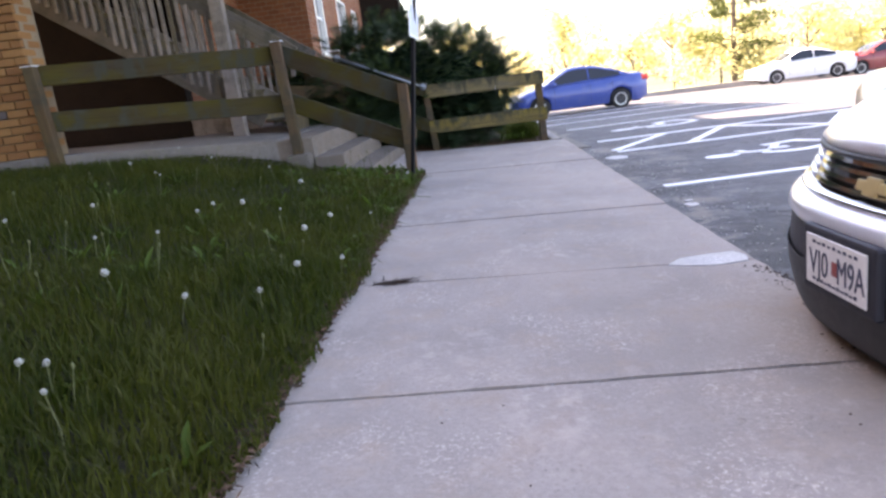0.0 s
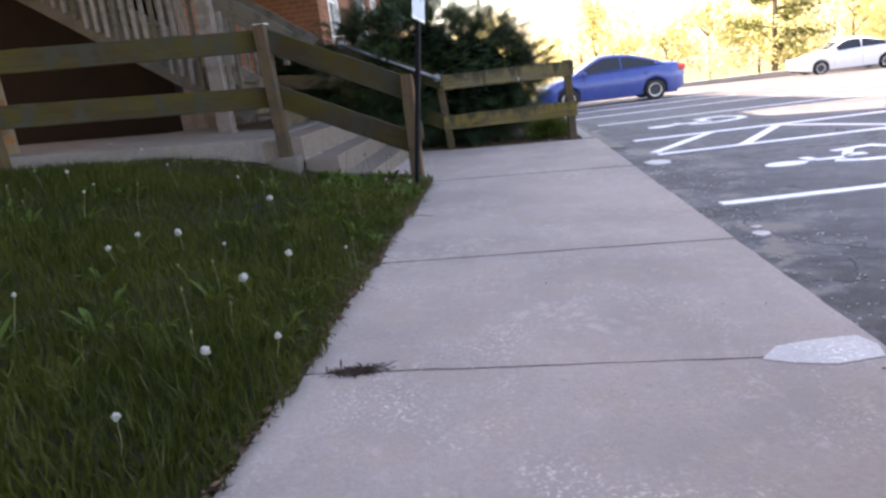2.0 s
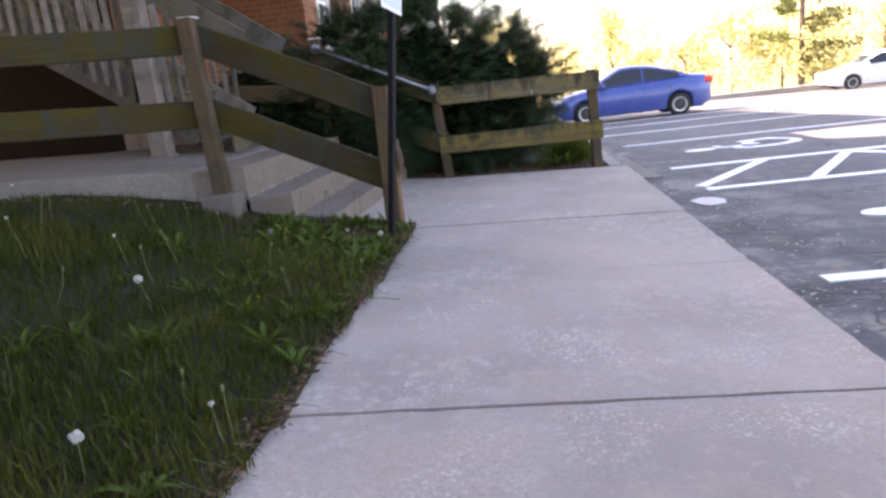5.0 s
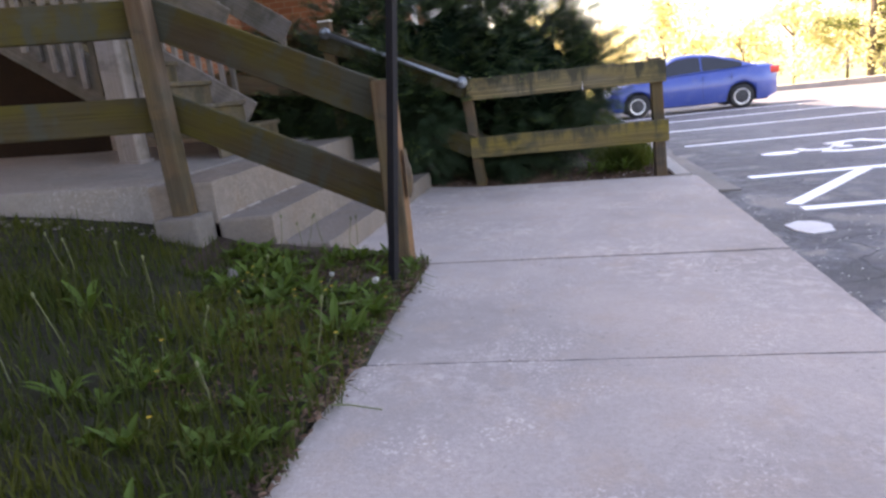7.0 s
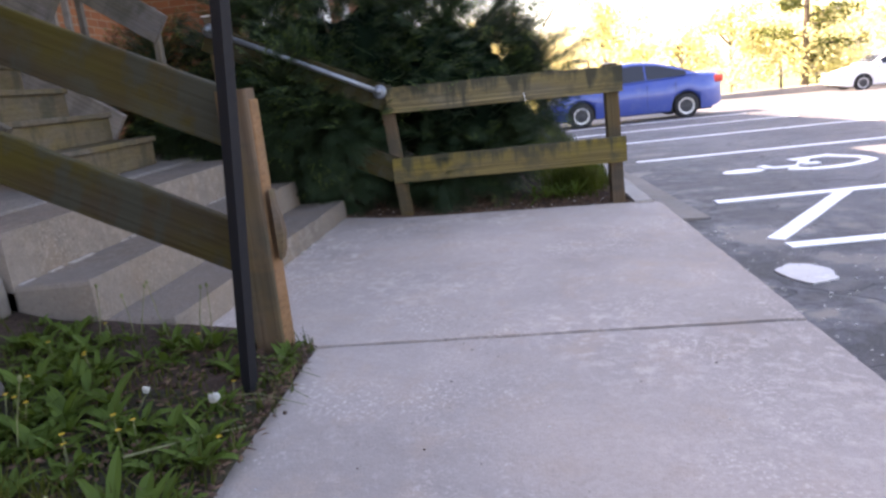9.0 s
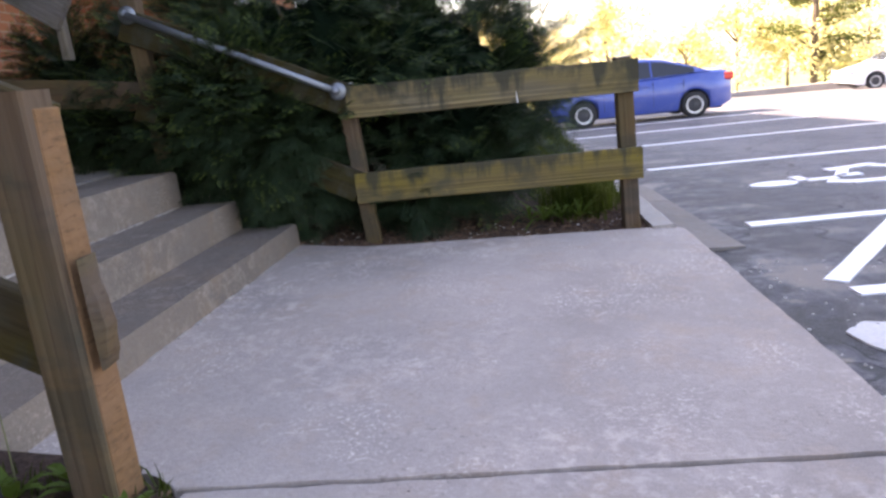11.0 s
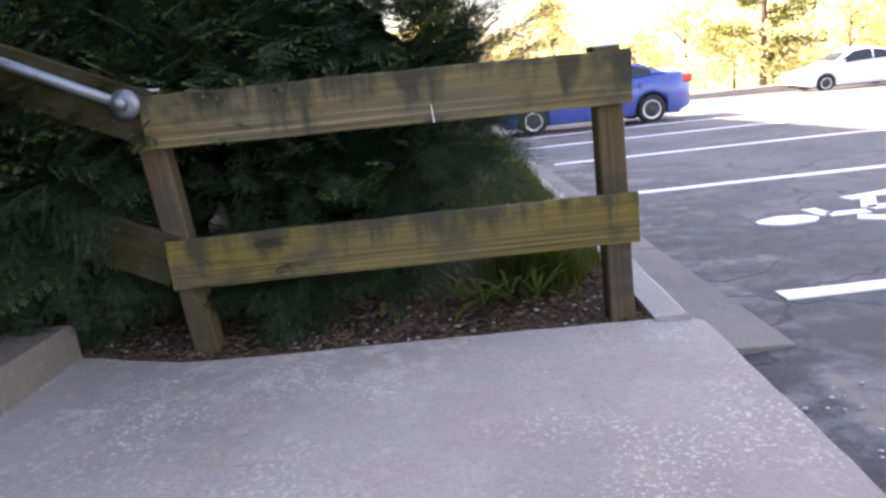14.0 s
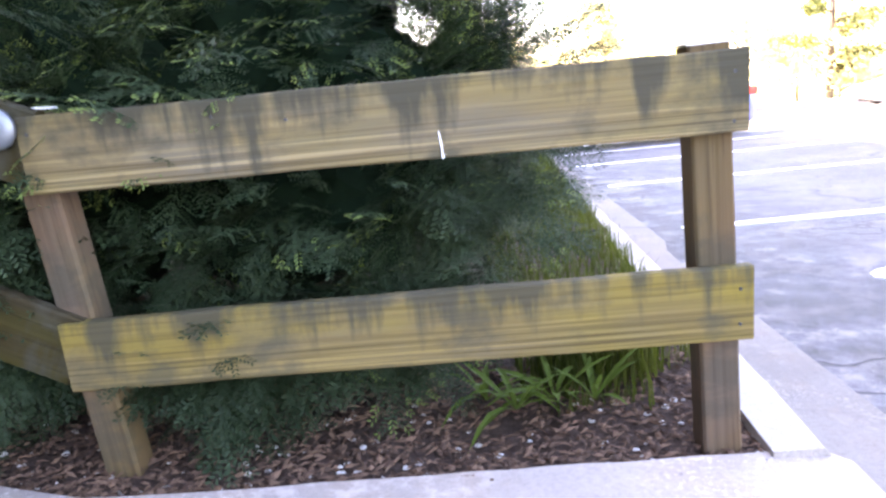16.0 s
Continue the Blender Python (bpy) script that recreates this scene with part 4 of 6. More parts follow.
XE = SX - RUN * NS
for y, mat_s in ((8.39, M_STRINGER), (9.63, M_PALEWOOD)):
    plank("stringer", stair, (SX - 0.25, y, nose_z(SX - 0.25) - 0.14), (XE, y, nose_z(XE) - 0.14), 0.30, 0.045, mat_s, "", 31)
    plank("guard_rail", stair, (-1.66, y, nose_z(-1.66) + 0.83), (XE, y, nose_z(XE) + 0.83), 0.20, 0.04, M_GREYWOOD, "wide grey painted guard board", 32)
    k = 0
    x = SX - 0.35
    while x > XE:
        z0 = nose_z(x) - 0.2
        timber_post("picket", stair, (x, y - 0.045 if y < 9 else y + 0.045, z0 + random.uniform(-0.03, 0.03)), (x, y - 0.045 if y < 9 else y + 0.045, nose_z(x) + 0.74), 0.04, M_PALEWOOD if k % 4 else M_GREYWOOD, "", 0.004, k)
        x -= 0.098
        k += 1
    timber_post("newel", stair, (-1.72, y + 0.045, nose_z(-1.72) + 0.55), (-1.72, y + 0.045, nose_z(-1.72) + 0.94), 0.05, M_GREYWOOD)
part("landing", box((XE - 1.6, 8.1, nose_z(XE) - 0.12), (XE, 9.8, nose_z(XE) - 0.0), 0.01), M_GREYWOOD, stair)
column = thing("porch_column", (-2.42, 8.3, 0.55), "pale grey square wooden porch column", "column")
timber_post("shaft", column, (-2.42, 8.27, 0.54), (-2.42, 8.27, 3.25), 0.15, M_PALEWOOD, "", 0.01)
part("base_plate", box((-2.51, 8.18, 0.545), (-2.33, 8.36, 0.60), 0.006), M_PALEWOOD, column)
skirt = thing("low_panel", (-3.1, 9.75, 0.55), "white painted low panel under the stair", "panel")
part("panel_board", box((-3.5, 9.72, 0.58), (-2.55, 9.77, 0.98), 0.008), M_PALEWOOD, skirt)
# Added slab, out of view: cuts sky light on porch, steps, lawn and bush.
structure("ceiling_shade_slab", box((-7.0, 5.7, 3.25), (-0.9, 13.0, 3.45)), M_DARK, "unseen dark slab added over the porch to deepen its shade", "ceiling")


# ---- plants ----


LUMPS = [((-0.35, 10.65, 1.24), (0.62, 0.5, 0.45)), ((0.22, 10.65, 1.08), (0.56, 0.5, 0.36)), ((-0.95, 10.65, 1.25), (0.5, 0.45, 0.42)), ((0.46, 10.6, 0.95), (0.36, 0.4, 0.24)), ((0.58, 10.7, 0.6), (0.26, 0.32, 0.26)), ((-1.15, 10.55, 1.05), (0.62, 0.55, 0.72)), ((-0.45, 10.65, 1.10), (0.72, 0.68, 0.72)), ((0.15, 10.55, 0.98), (0.62, 0.62, 0.62)),
         ((0.55, 10.55, 0.72), (0.46, 0.52, 0.46)), ((0.2, 10.35, 0.5), (0.72, 0.46, 0.42)), ((-0.6, 10.3, 0.6), (0.8, 0.42, 0.6)),
         ((-1.2, 10.2, 0.75), (0.46, 0.36, 0.46)), ((0.75, 10.85, 0.85), (0.32, 0.45, 0.30)), ((-0.8, 11.2, 1.05), (0.8, 0.6, 0.62)), ((0.1, 11.2, 0.8), (0.8, 0.6, 0.6)),
         ((-1.1, 9.88, 0.62), (0.26, 0.16, 0.3)), ((-1.8, 10.55, 0.75), (0.5, 0.45, 0.58)), ((-0.7, 9.98, 0.45), (0.4, 0.16, 0.3)),
         ((-0.2, 10.2, 0.85), (0.5, 0.34, 0.4)), ((-0.72, 9.76, 0.62), (0.2, 0.13, 0.2)), ((0.2, 10.08, 0.24), (0.42, 0.2, 0.16)), ((-0.95, 9.78, 0.85), (0.22, 0.13, 0.2)), ((-2.15, 10.5, 1.0), (0.4, 0.4, 0.5)), ((-1.75, 10.05, 0.72), (0.3, 0.2, 0.22)), ((-0.85, 10.05, 0.95), (0.32, 0.22, 0.3))]
bush = thing("yew_bush", (-0.2, 10.6, 0.0), "large dark green yew bush with pale new tips", "bush")
rng = random.Random(7)
for k in range(15):
    a = rng.uniform(0, 2 * math.pi)
    r = rng.uniform(0.3, 1.0)
    end = Vector((-0.2 + 1.05 * r * math.cos(a), 10.65 + 0.55 * r * math.sin(a), rng.uniform(0.7, 1.5)))
    base = Vector((-0.2 + 0.12 * math.cos(a), 10.65 + 0.12 * math.sin(a), -0.1))
    mid = base.lerp(end, 0.5) + Vector((0, 0, -0.08))
    part("branch", tube(bmesh.new(), [base, mid, end], [0.035, 0.022, 0.007], 6), M_TWIG, bush)
# solid core inside the crown, its near-black colour painted as inner shade
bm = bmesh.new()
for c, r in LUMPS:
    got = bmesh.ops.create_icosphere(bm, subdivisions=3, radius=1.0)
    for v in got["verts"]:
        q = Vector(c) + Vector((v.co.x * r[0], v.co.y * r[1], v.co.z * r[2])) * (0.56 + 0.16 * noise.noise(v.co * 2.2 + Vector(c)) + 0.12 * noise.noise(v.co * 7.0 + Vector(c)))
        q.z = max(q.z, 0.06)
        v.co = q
part("inner_foliage", bm, M_YEWCORE, bush, "near-black solid core with the crown's inner shade as its colour")


def inside(p, shrink):
    return any(sum(((p[i] - c[i]) / (r[i] * shrink)) ** 2 for i in range(3)) < 1 for c, r in LUMPS)


def frond_shape(seed):
    """A flat yew frond along local x, one metre long: needles in two ranks on a main twig and its side twigs."""
    r = random.Random(seed)
    quads, tips = [], []
    twigs = [(Vector((0, 0, 0)), Vector((1, 0, 0)), 1.0)]
    for k in range(7):
        f, sd = 0.12 + 0.105 * k, 1 if k % 2 else -1
        ang = sd * r.uniform(0.65, 0.95)
        twigs.append((Vector((f, 0, 0)), Vector((math.cos(ang), math.sin(ang), r.uniform(-0.12, 0.12))), (0.62 - 0.42 * f) * r.uniform(0.8, 1.15)))
    for base, d, length in twigs:
        side = Vector((-d.y, d.x, 0)).normalized()
        n = max(4, int(length / 0.06))
        for k in range(n):
            f = (k + 0.5) / n
            p = base + d * (length * f)
            ln = 0.125 * (1.0 - 0.45 * f) * r.uniform(0.85, 1.15)
            for sd in (-1, 1):
                e = (side * sd * 0.8 + d * 0.6 + Vector((0, 0, r.uniform(-0.05, 0.3)))).normalized()
                w = d * 0.020 + Vector((0, 0, 0.004 * sd))
                quads.append([p - w * 0.4, p + e * ln * 0.5 - w, p + e * ln, p + e * ln * 0.5 + w])
                tips.append(f > 0.72 and (length == 1.0 or base.x > 0.3))
    q = np.array([[tuple(v) for v in quad] for quad in quads])
    q[:, :, 2] -= 0.28 * q[:, :, 0] ** 2 + 0.25 * q[:, :, 1] ** 2
    return q, np.array(tips)


FRONDS = [frond_shape(k) for k in range(5)]
frond_quads, frond_tips = [], []


def put_frond(at, along, up, length, fresh, r):
    x = along.normalized()
    y = up.cross(x)
    y = y.normalized() if y.length > 0.05 else Vector((x.y, -x.x, 0.01)).normalized()
    z = x.cross(y)
    q, tips = FRONDS[r.randrange(len(FRONDS))]
    frond_quads.append(q.reshape(-1, 3) @ (np.array((x, y, z)) * length) + np.array(at))
    frond_tips.append(tips if fresh else np.zeros_like(tips))


made = 0
while made < 7900:
    c, r = LUMPS[rng.randrange(len(LUMPS))]
    d = Vector((rng.gauss(0, 1), rng.gauss(0, 1), rng.gauss(0, 1))).normalized()
    q = Vector((c[0] + d.x * r[0], c[1] + d.y * r[1], c[2] + d.z * r[2]))
    if q.z < 0.1 or q.y > 11.4 or inside(q, 0.93) or q.y < 9.62:
        continue
    if q.y > 10.9 and rng.random() < 0.5:
        continue
    q += d * (0.22 * noise.noise(q * 2.6) + 0.08 * noise.noise(q * 7.0) + rng.choice((0.02, -0.05, -0.12, -0.2, -0.3)) + rng.uniform(-0.04, 0.04))
    made += 1
    along = d + Vector((rng.uniform(-0.7, 0.7), rng.uniform(-0.7, 0.4), rng.uniform(-0.35, 0.6)))
    up = Vector((rng.uniform(-0.5, 0.5), -0.35 + rng.uniform(-0.5, 0.3), 1.0))
    put_frond(q, along, up, rng.uniform(0.13, 0.22), q.z > 0.75 and rng.random() < 0.45 or rng.random() < 0.06, rng)
# long arching leaders that break the outline
for k in range(240):
    a = rng.uniform(-0.3, math.pi + 0.2)
    c, r = LUMPS[rng.choice((0, 0, 1, 1, 2, 2, 3, 6, 8))]
    q = Vector((c[0] + r[0] * math.cos(a) * 0.85, c[1] + rng.uniform(-0.5, 0.4) * r[1], c[2] + r[2] * math.sin(a) * 0.85))
    d = Vector((math.cos(a) * 0.8 + 0.38, rng.uniform(-0.3, 0.2), abs(math.sin(a)) * 0.75 + 0.2)).normalized()
    for n in range(rng.randint(2, 6)):
        put_frond(q + d * 0.07 * n, d + Vector((rng.uniform(-0.45, 0.45), rng.uniform(-0.45, 0.45), rng.uniform(-0.2, 0.35))), Vector((rng.uniform(-0.6, 0.6), -0.6, 1)), rng.uniform(0.13, 0.21), rng.random() < 0.3, rng)
frond_v = np.concatenate(frond_quads)
crown_me = bpy.data.meshes.new("crown")
crown_me.from_pydata(frond_v.tolist(), [], np.arange(len(frond_v)).reshape(-1, 4).tolist())
crown_me.materials.append(M_YEW)
crown_me.materials.append(M_YEWTIP)
crown_me.polygons.foreach_set("material_index", np.concatenate(frond_tips).astype(np.int32))
crown = new("crown", crown_me)
crown.parent = bush
crown.matrix_parent_inverse = bush.matrix_basis.inverted()
tagged(crown, "dense dark green needles with pale tips")
# a bare twig behind the bush
bm = bmesh.new()
tube(bm, [(1.02, 11.6, 0.3), (1.0, 11.6, 1.1), (1.01, 11.6, 1.36)], [0.018, 0.014, 0.01], 6)
tube(bm, [(1.0, 11.6, 1.12), (1.1, 11.6, 1.27), (1.2, 11.6, 1.42), (1.28, 11.62, 1.46)], [0.012, 0.009, 0.006, 0.003], 6)
tube(bm, [(1.1, 11.6, 1.27), (1.09, 11.6, 1.4)], [0.006, 0.003], 5)
tube(bm, [(1.0, 11.6, 1.2), (0.93, 11.6, 1.3)], [0.007, 0.003], 5)
sapling = thing("bare_sapling", (1.02, 11.6, 0.0), "thin bare sapling behind the yew bush", "sapling")
part("stem", bm, M_TWIG, sapling)


def blades(name, spots, heights, widths, material, label, category, lean=0.45, seed=1):
    """Grass as tapered bent blades, three faces each."""
    g = np.random.RandomState(seed)
    n = len(spots)
    p = np.asarray(spots, float)
    a = g.uniform(0, 2 * np.pi, n)
    h, w = np.asarray(heights), np.asarray(widths)
    d = np.stack([np.cos(a), np.sin(a), np.zeros(n)], 1)
    s = np.stack([-np.sin(a), np.cos(a), np.zeros(n)], 1) * w[:, None]
    k = g.uniform(0.1, 1.0, n)[:, None] * lean
    z = np.array([0, 0, 1.0])
    mid = p + d * (h[:, None] * k * 0.35) + z * (h * 0.55)[:, None]
    tip = p + d * (h[:, None] * k * 1.1) + z * (h * (1 - 0.25 * k[:, 0]))[:, None]
    verts = np.stack([p - s, p + s, mid + s * 0.75, mid - s * 0.75, tip], 1).reshape(-1, 3)
    base = np.arange(n) * 5
    quads = np.stack([base, base + 1, base + 2, base + 3], 1)
    tris = np.stack([base + 3, base + 2, base + 4], 1)
    ob = soup(name, verts.tolist(), quads.tolist() + tris.tolist(), material)
    return tagged(ob, label, category, "", "stuff")


g = np.random.RandomState(3)
spots, hs, ws = [], [], []


def on_lawn(x, y):
    if x > walk_left(y) + 0.025 + 0.045 * noise.noise(Vector((y * 5.0, 0.3, 2))) + 0.03 * noise.noise(Vector((y * 19.0, 0.3, 5))) or y > 7.3:
        return False
    # keep clear of the porch slab and the steps
    edge = 6.40 + (x + 3.75) * (7.25 - 6.40) / (3.75 - 1.755)
    if x < -1.6 and y > edge - 0.04:
        return False
    if x > -1.75 and y > 7.23:
        return False
    return x > -5.2


count = 0
while count < 70000:
    y = g.uniform(0.75, 7.2)
    x = walk_left(y) + 0.09 - abs(g.uniform(0, 1)) ** 1.25 * (1.07 + 0.62 * y)
    if not on_lawn(x, y):
        continue
    dens = 0.5 + 0.9 * noise.noise(Vector((x * 1.3, y * 1.3, 9))) + 0.5
    near_edge = walk_left(y) - x
    if y > 5.4 and near_edge < 1.1 and g.uniform(0, 1) < 0.45:
        continue
    if g.uniform(0, 1) > dens + 0.35:
        continue
    tall = 0.04 + 0.11 * (0.5 + 0.5 * noise.noise(Vector((x * 1.1, y * 1.1, 4))))
    tall *= 0.7 if near_edge < 0.06 else (0.6 if y > 6.2 else 1.0)
    spots.append((x, y, max(lawn_z(x, y), walk_z(x)) - 0.012))
    hs.append(tall * g.uniform(0.55, 1.5))
    ws.append(g.uniform(0.0018, 0.0042))
    count += 1
blades("lawn_grass", spots, hs, ws, M_GRASS, "uneven uncut green lawn grass", "grass", 0.75, 5)
# grass behind the bush and beside the kerb
spots, hs, ws = [], [], []
for k in range(6800):
    y = g.uniform(9.95, 16.5)
    x = kerb_x(y) - 0.09 - g.uniform(0, 1) ** 1.4 * (0.55 + 0.1 * max(0, y - 10))
    if y < 10.2 and x > 1.25:
        continue
    spots.append((x, y, ground_z(x, y) - 0.01))
    hs.append(g.uniform(0.06, 0.19))
    ws.append(g.uniform(0.002, 0.004))
for k in range(750):
    a = g.uniform(0, 6.28)
    r = g.uniform(0, 1) ** 0.7 * 0.2
    spots.append((1.12 + r * math.cos(a), 10.15 + 0.6 * r * math.sin(a), -0.04))
    hs.append(g.uniform(0.1, 0.3))
    ws.append(g.uniform(0.002, 0.004))
blades("kerb_grass", spots, hs, ws, M_GRASS, "long pale green grass beside the kerb", "grass", 0.5, 8)


def leaf_into(v, f, base, direction, length, width, droop, rng, segs=4):
    """A lance-shaped weed leaf with a fold along its middle."""
    d = Vector(direction).normalized()
    side = d.cross(Vector((0, 0, 1))).normalized()
    prof = (0.25, 0.8, 1.0, 0.65, 0.0)
    b = len(v)
    for i in range(segs + 1):
        t = i / segs
        c = base + d * (length * t) + Vector((0, 0, length * (0.55 * t - droop * t * t)))
        w = width * prof[i] * 0.5
        v.extend((c - side * w + Vector((0, 0, w * 0.35)), c, c + side * w + Vector((0, 0, w * 0.35))))
    for i in range(segs):
        o = b + i * 3
        f.append((o, o + 1, o + 4, o + 3))
        f.append((o + 1, o + 2, o + 5, o + 4))


def weed_plant(name, x, y, z, n, length, label, group, seed, flowers=0, narrow=1.0):
    rng = random.Random(seed)
    root = thing(name, (x, y, z), label, "weed", group)
    for i in range(n):
        v, f = [], []
        a = 2 * math.pi * i / n + rng.uniform(-0.4, 0.4)
        ln = length * rng.uniform(0.6, 1.15)
        leaf_into(v, f, Vector((x, y, z)), (math.cos(a), math.sin(a), rng.uniform(0.1, 0.9)), ln, ln * rng.uniform(0.2, 0.34) * narrow, rng.uniform(0.2, 0.9), rng)
        ob = soup("leaf", [tuple(q) for q in v], f, M_WEED)
        ob.parent = root
        ob.matrix_parent_inverse = root.matrix_basis.inverted()
    for i in range(flowers):
        a = rng.uniform(0, 6.28)
        p = Vector((x + 0.05 * math.cos(a), y + 0.05 * math.sin(a), z))
        q = p + Vector((0.02 * math.cos(a), 0.02 * math.sin(a), rng.uniform(0.05, 0.1)))
        part("flower_stalk", tube(bmesh.new(), [p, q], [0.0015, 0.0012], 5), M_STALK, root)
        bm = bmesh.new()
        for k in range(9):
            b = 2 * math.pi * k / 9
            e = Vector((math.cos(b), math.sin(b), 0.35)) * 0.008
            s = Vector((-math.sin(b), math.cos(b), 0)) * 0.004
            bm.faces.new([bm.verts.new(q + c) for c in (Vector((0, 0, 0)), e * 0.7 - s, e, e * 0.7 + s)])
        part("flower", bm, M_YELLOW, root, "small yellow flower")
    return root


# broad-leaved weeds at the foot of the steps
k = 0
rng = random.Random(21)
while k < 165:
    y = rng.uniform(5.2, 7.2) if k % 2 else rng.uniform(6.3, 7.22)
    x = walk_left(y) - rng.uniform(-0.02, 1.0) * (0.5 + 0.5 * (y - 5.2) / 1.8)
    if (abs(x + 0.395) < 0.07 and abs(y - 6.775) < 0.08) or x < -1.45 or not on_lawn(x, y) or (abs(x + 0.66) < 0.16 and abs(y - 6.72) < 0.14):
        continue
    weed_plant("weed", x, y, lawn_z(x, y) - 0.005, rng.randint(7, 11), rng.uniform(0.05, 0.11), "broad green weed with small yellow flowers" if k % 9 == 0 else "low broad-leaved green weed at the lawn edge", "weeds at the steps", 100 + k, 1 if k % 9 == 0 else 0)
    k += 1
k = 0
while k < 62:
    y = rng.uniform(1.3, 6.2)
    x = walk_left(y) - rng.uniform(0.03, 0.6 + 0.3 * y)
    if on_lawn(x, y):
        weed_plant("lawn_weed", x, y, lawn_z(x, y), rng.randint(6, 9), rng.uniform(0.08, 0.16), "dandelion leaf rosette in the lawn", "weeds in the lawn", 700 + k, 0, 0.7)
        k += 1
for k, (x, y) in enumerate(((0.86, 9.93), (0.97, 9.98), (1.08, 9.96), (0.78, 10.0))):
    weed_plant("tall_weed", x, y, -0.035, 10, 0.2, "tall green weed behind the fence", "weeds behind the fence", 300 + k, 0, 0.4)


def dandelion(x, y, h, r, seed, state=0):
    """state 0: a round seed head; 1: a bare stalk with a closed head."""
    rng = random.Random(seed)
    z = lawn_z(x, y) - 0.01
    root = thing("dandelion", (x, y, z), "white dandelion seed head on a pale stalk" if state == 0 else "spent dandelion stalk with a small closed head", "dandelion", "dandelions in the lawn")
    top = Vector((x + rng.uniform(-0.05, 0.05), y + rng.uniform(-0.04, 0.04), z + h))
    part("stalk", tube(bmesh.new(), [(x, y, z), Vector((x, y, z)).lerp(top, 0.5) + Vector((rng.uniform(-0.012, 0.012), 0, 0)), top], [0.0019, 0.0016, 0.0013], 6), M_STALK, root)
    bm = bmesh.new()
    if state == 0:
        got = bmesh.ops.create_icosphere(bm, subdivisions=2, radius=r)
        for v in got["verts"]:
            v.co = v.co * rng.uniform(0.72, 1.2) + top + Vector((0, 0, r * 0.7))
        part("seed_head", bm, M_FLUFF, root, "white fluffy seed head")
    else:
        got = bmesh.ops.create_icosphere(bm, subdivisions=1, radius=0.006)
        for v in got["verts"]:
            v.co = Vector((v.co.x, v.co.y, v.co.z * 1.8)) + top
        part("closed_head", bm, M_STALK, root)


HEADS = ((-1.12, 5.18), (-1.31, 4.22), (-0.79, 4.1), (-0.81, 3.68), (-0.70, 3.0), (-1.39, 2.63), (-2.48, 5.4), (-2.22, 3.35), (-0.83, 2.57), (-1.07, 2.43), (-1.43, 4.1), (-1.97, 3.78), (-1.19, 1.81), (-1.31, 1.8), (-1.47, 3.9), (-0.59, 3.16), (-0.40, 6.64), (-0.66, 6.58))
for k, (x, y) in enumerate(HEADS):
    h, s = (0.065, 0) if y > 6 else (0.14, 0)
    dandelion(x, y, h, 0.0165 if k in (0, 1, 2, 3, 4, 5, 16) else 0.0115, 400 + k, s)
rng = random.Random(5)
k = 0
while k < 60:
    y = rng.uniform(1.2, 6.6)
    x = walk_left(y) - rng.uniform(0.02, 0.9 + 0.25 * y)
    if on_lawn(x, y):
        dandelion(x, y, rng.uniform(0.1, 0.24), 0.008, 500 + k, 1 if k % 5 else 0)
        k += 1

# leaf litter and chips in the bed, and grit at the lawn's edge
v_out, f_out = [], []
rng = random.Random(31)
for k in range(8500):
    if k % 6 < 4:
        y = 9.62 + rng.uniform(0, 1) ** 1.3 * 0.75
        x = rng.uniform(-0.66, 1.45)
        z = ground_z(x, y) + 0.004
    elif k % 6 == 4:
        y = rng.uniform(5.5, 7.15)
        x = walk_left(y) + rng.uniform(-0.5, 0.03)
        z = lawn_z(x, y) + 0.004
    else:
        y = rng.uniform(1.2, 7.0)
        x = walk_left(y) + rng.gauss(0.0, 0.025)
        z = max(walk_z(x), lawn_z(x, y)) + 0.003
    a = rng.uniform(0, 6.28)
    thin = rng.random() < 0.55
    ln, w = (rng.uniform(0.008, 0.028), rng.uniform(0.001, 0.0022)) if thin else (rng.uniform(0.008, 0.024), rng.uniform(0.004, 0.011))
    d, s = Vector((math.cos(a), math.sin(a), rng.uniform(-0.15, 0.3))) * ln, Vector((-math.sin(a), math.cos(a), rng.uniform(-0.3, 0.3))) * w
    c = Vector((x, y, z + rng.uniform(0, 0.012)))
    b = len(v_out)
    v_out.extend((c - d, c - s, c + d, c + s + Vector((0, 0, 0.003)), c + Vector((0, 0, 0.006))))
    f_out.extend(((b, b + 1, b + 4), (b + 1, b + 2, b + 4), (b + 2, b + 3, b + 4), (b + 3, b, b + 4)))
tagged(soup("leaf_litter", [tuple(q) for q in v_out], f_out, M_LITTER), "dry brown needles and leaf litter", "litter", "", "stuff")


def chips(name, count, where, size, material, label, seed):
    rng = random.Random(seed)
    bm_v, bm_f = [], []
    for k in range(count):
        x, y, z = where(rng)
        s = size * rng.uniform(0.5, 1.5)
        b = len(bm_v)
        n = 5
        for i in range(n):
            a = 2 * math.pi * i / n + rng.uniform(-0.3, 0.3)
            bm_v.append((x + s * math.cos(a) * rng.uniform(0.7, 1.2), y + s * math.sin(a) * rng.uniform(0.5, 1.0), z))
        for i in range(n):
            q = bm_v[b + i]
            bm_v.append((x + (q[0] - x) * 0.7, y + (q[1] - y) * 0.7, z + s * 0.5))
        for i in range(n):
            j = (i + 1) % n
            bm_f.append((b + i, b + j, b + n + j, b + n + i))
        bm_f.append(tuple(b + n + i for i in range(n)))
    return tagged(soup(name, bm_v, bm_f, material), label, "gravel", "", "stuff")


def in_bed(r):
    x, y = r.uniform(-0.66, 1.5), 9.64 + r.uniform(0, 1) ** 1.8 * 0.4
    return x, y, ground_z(x, y)


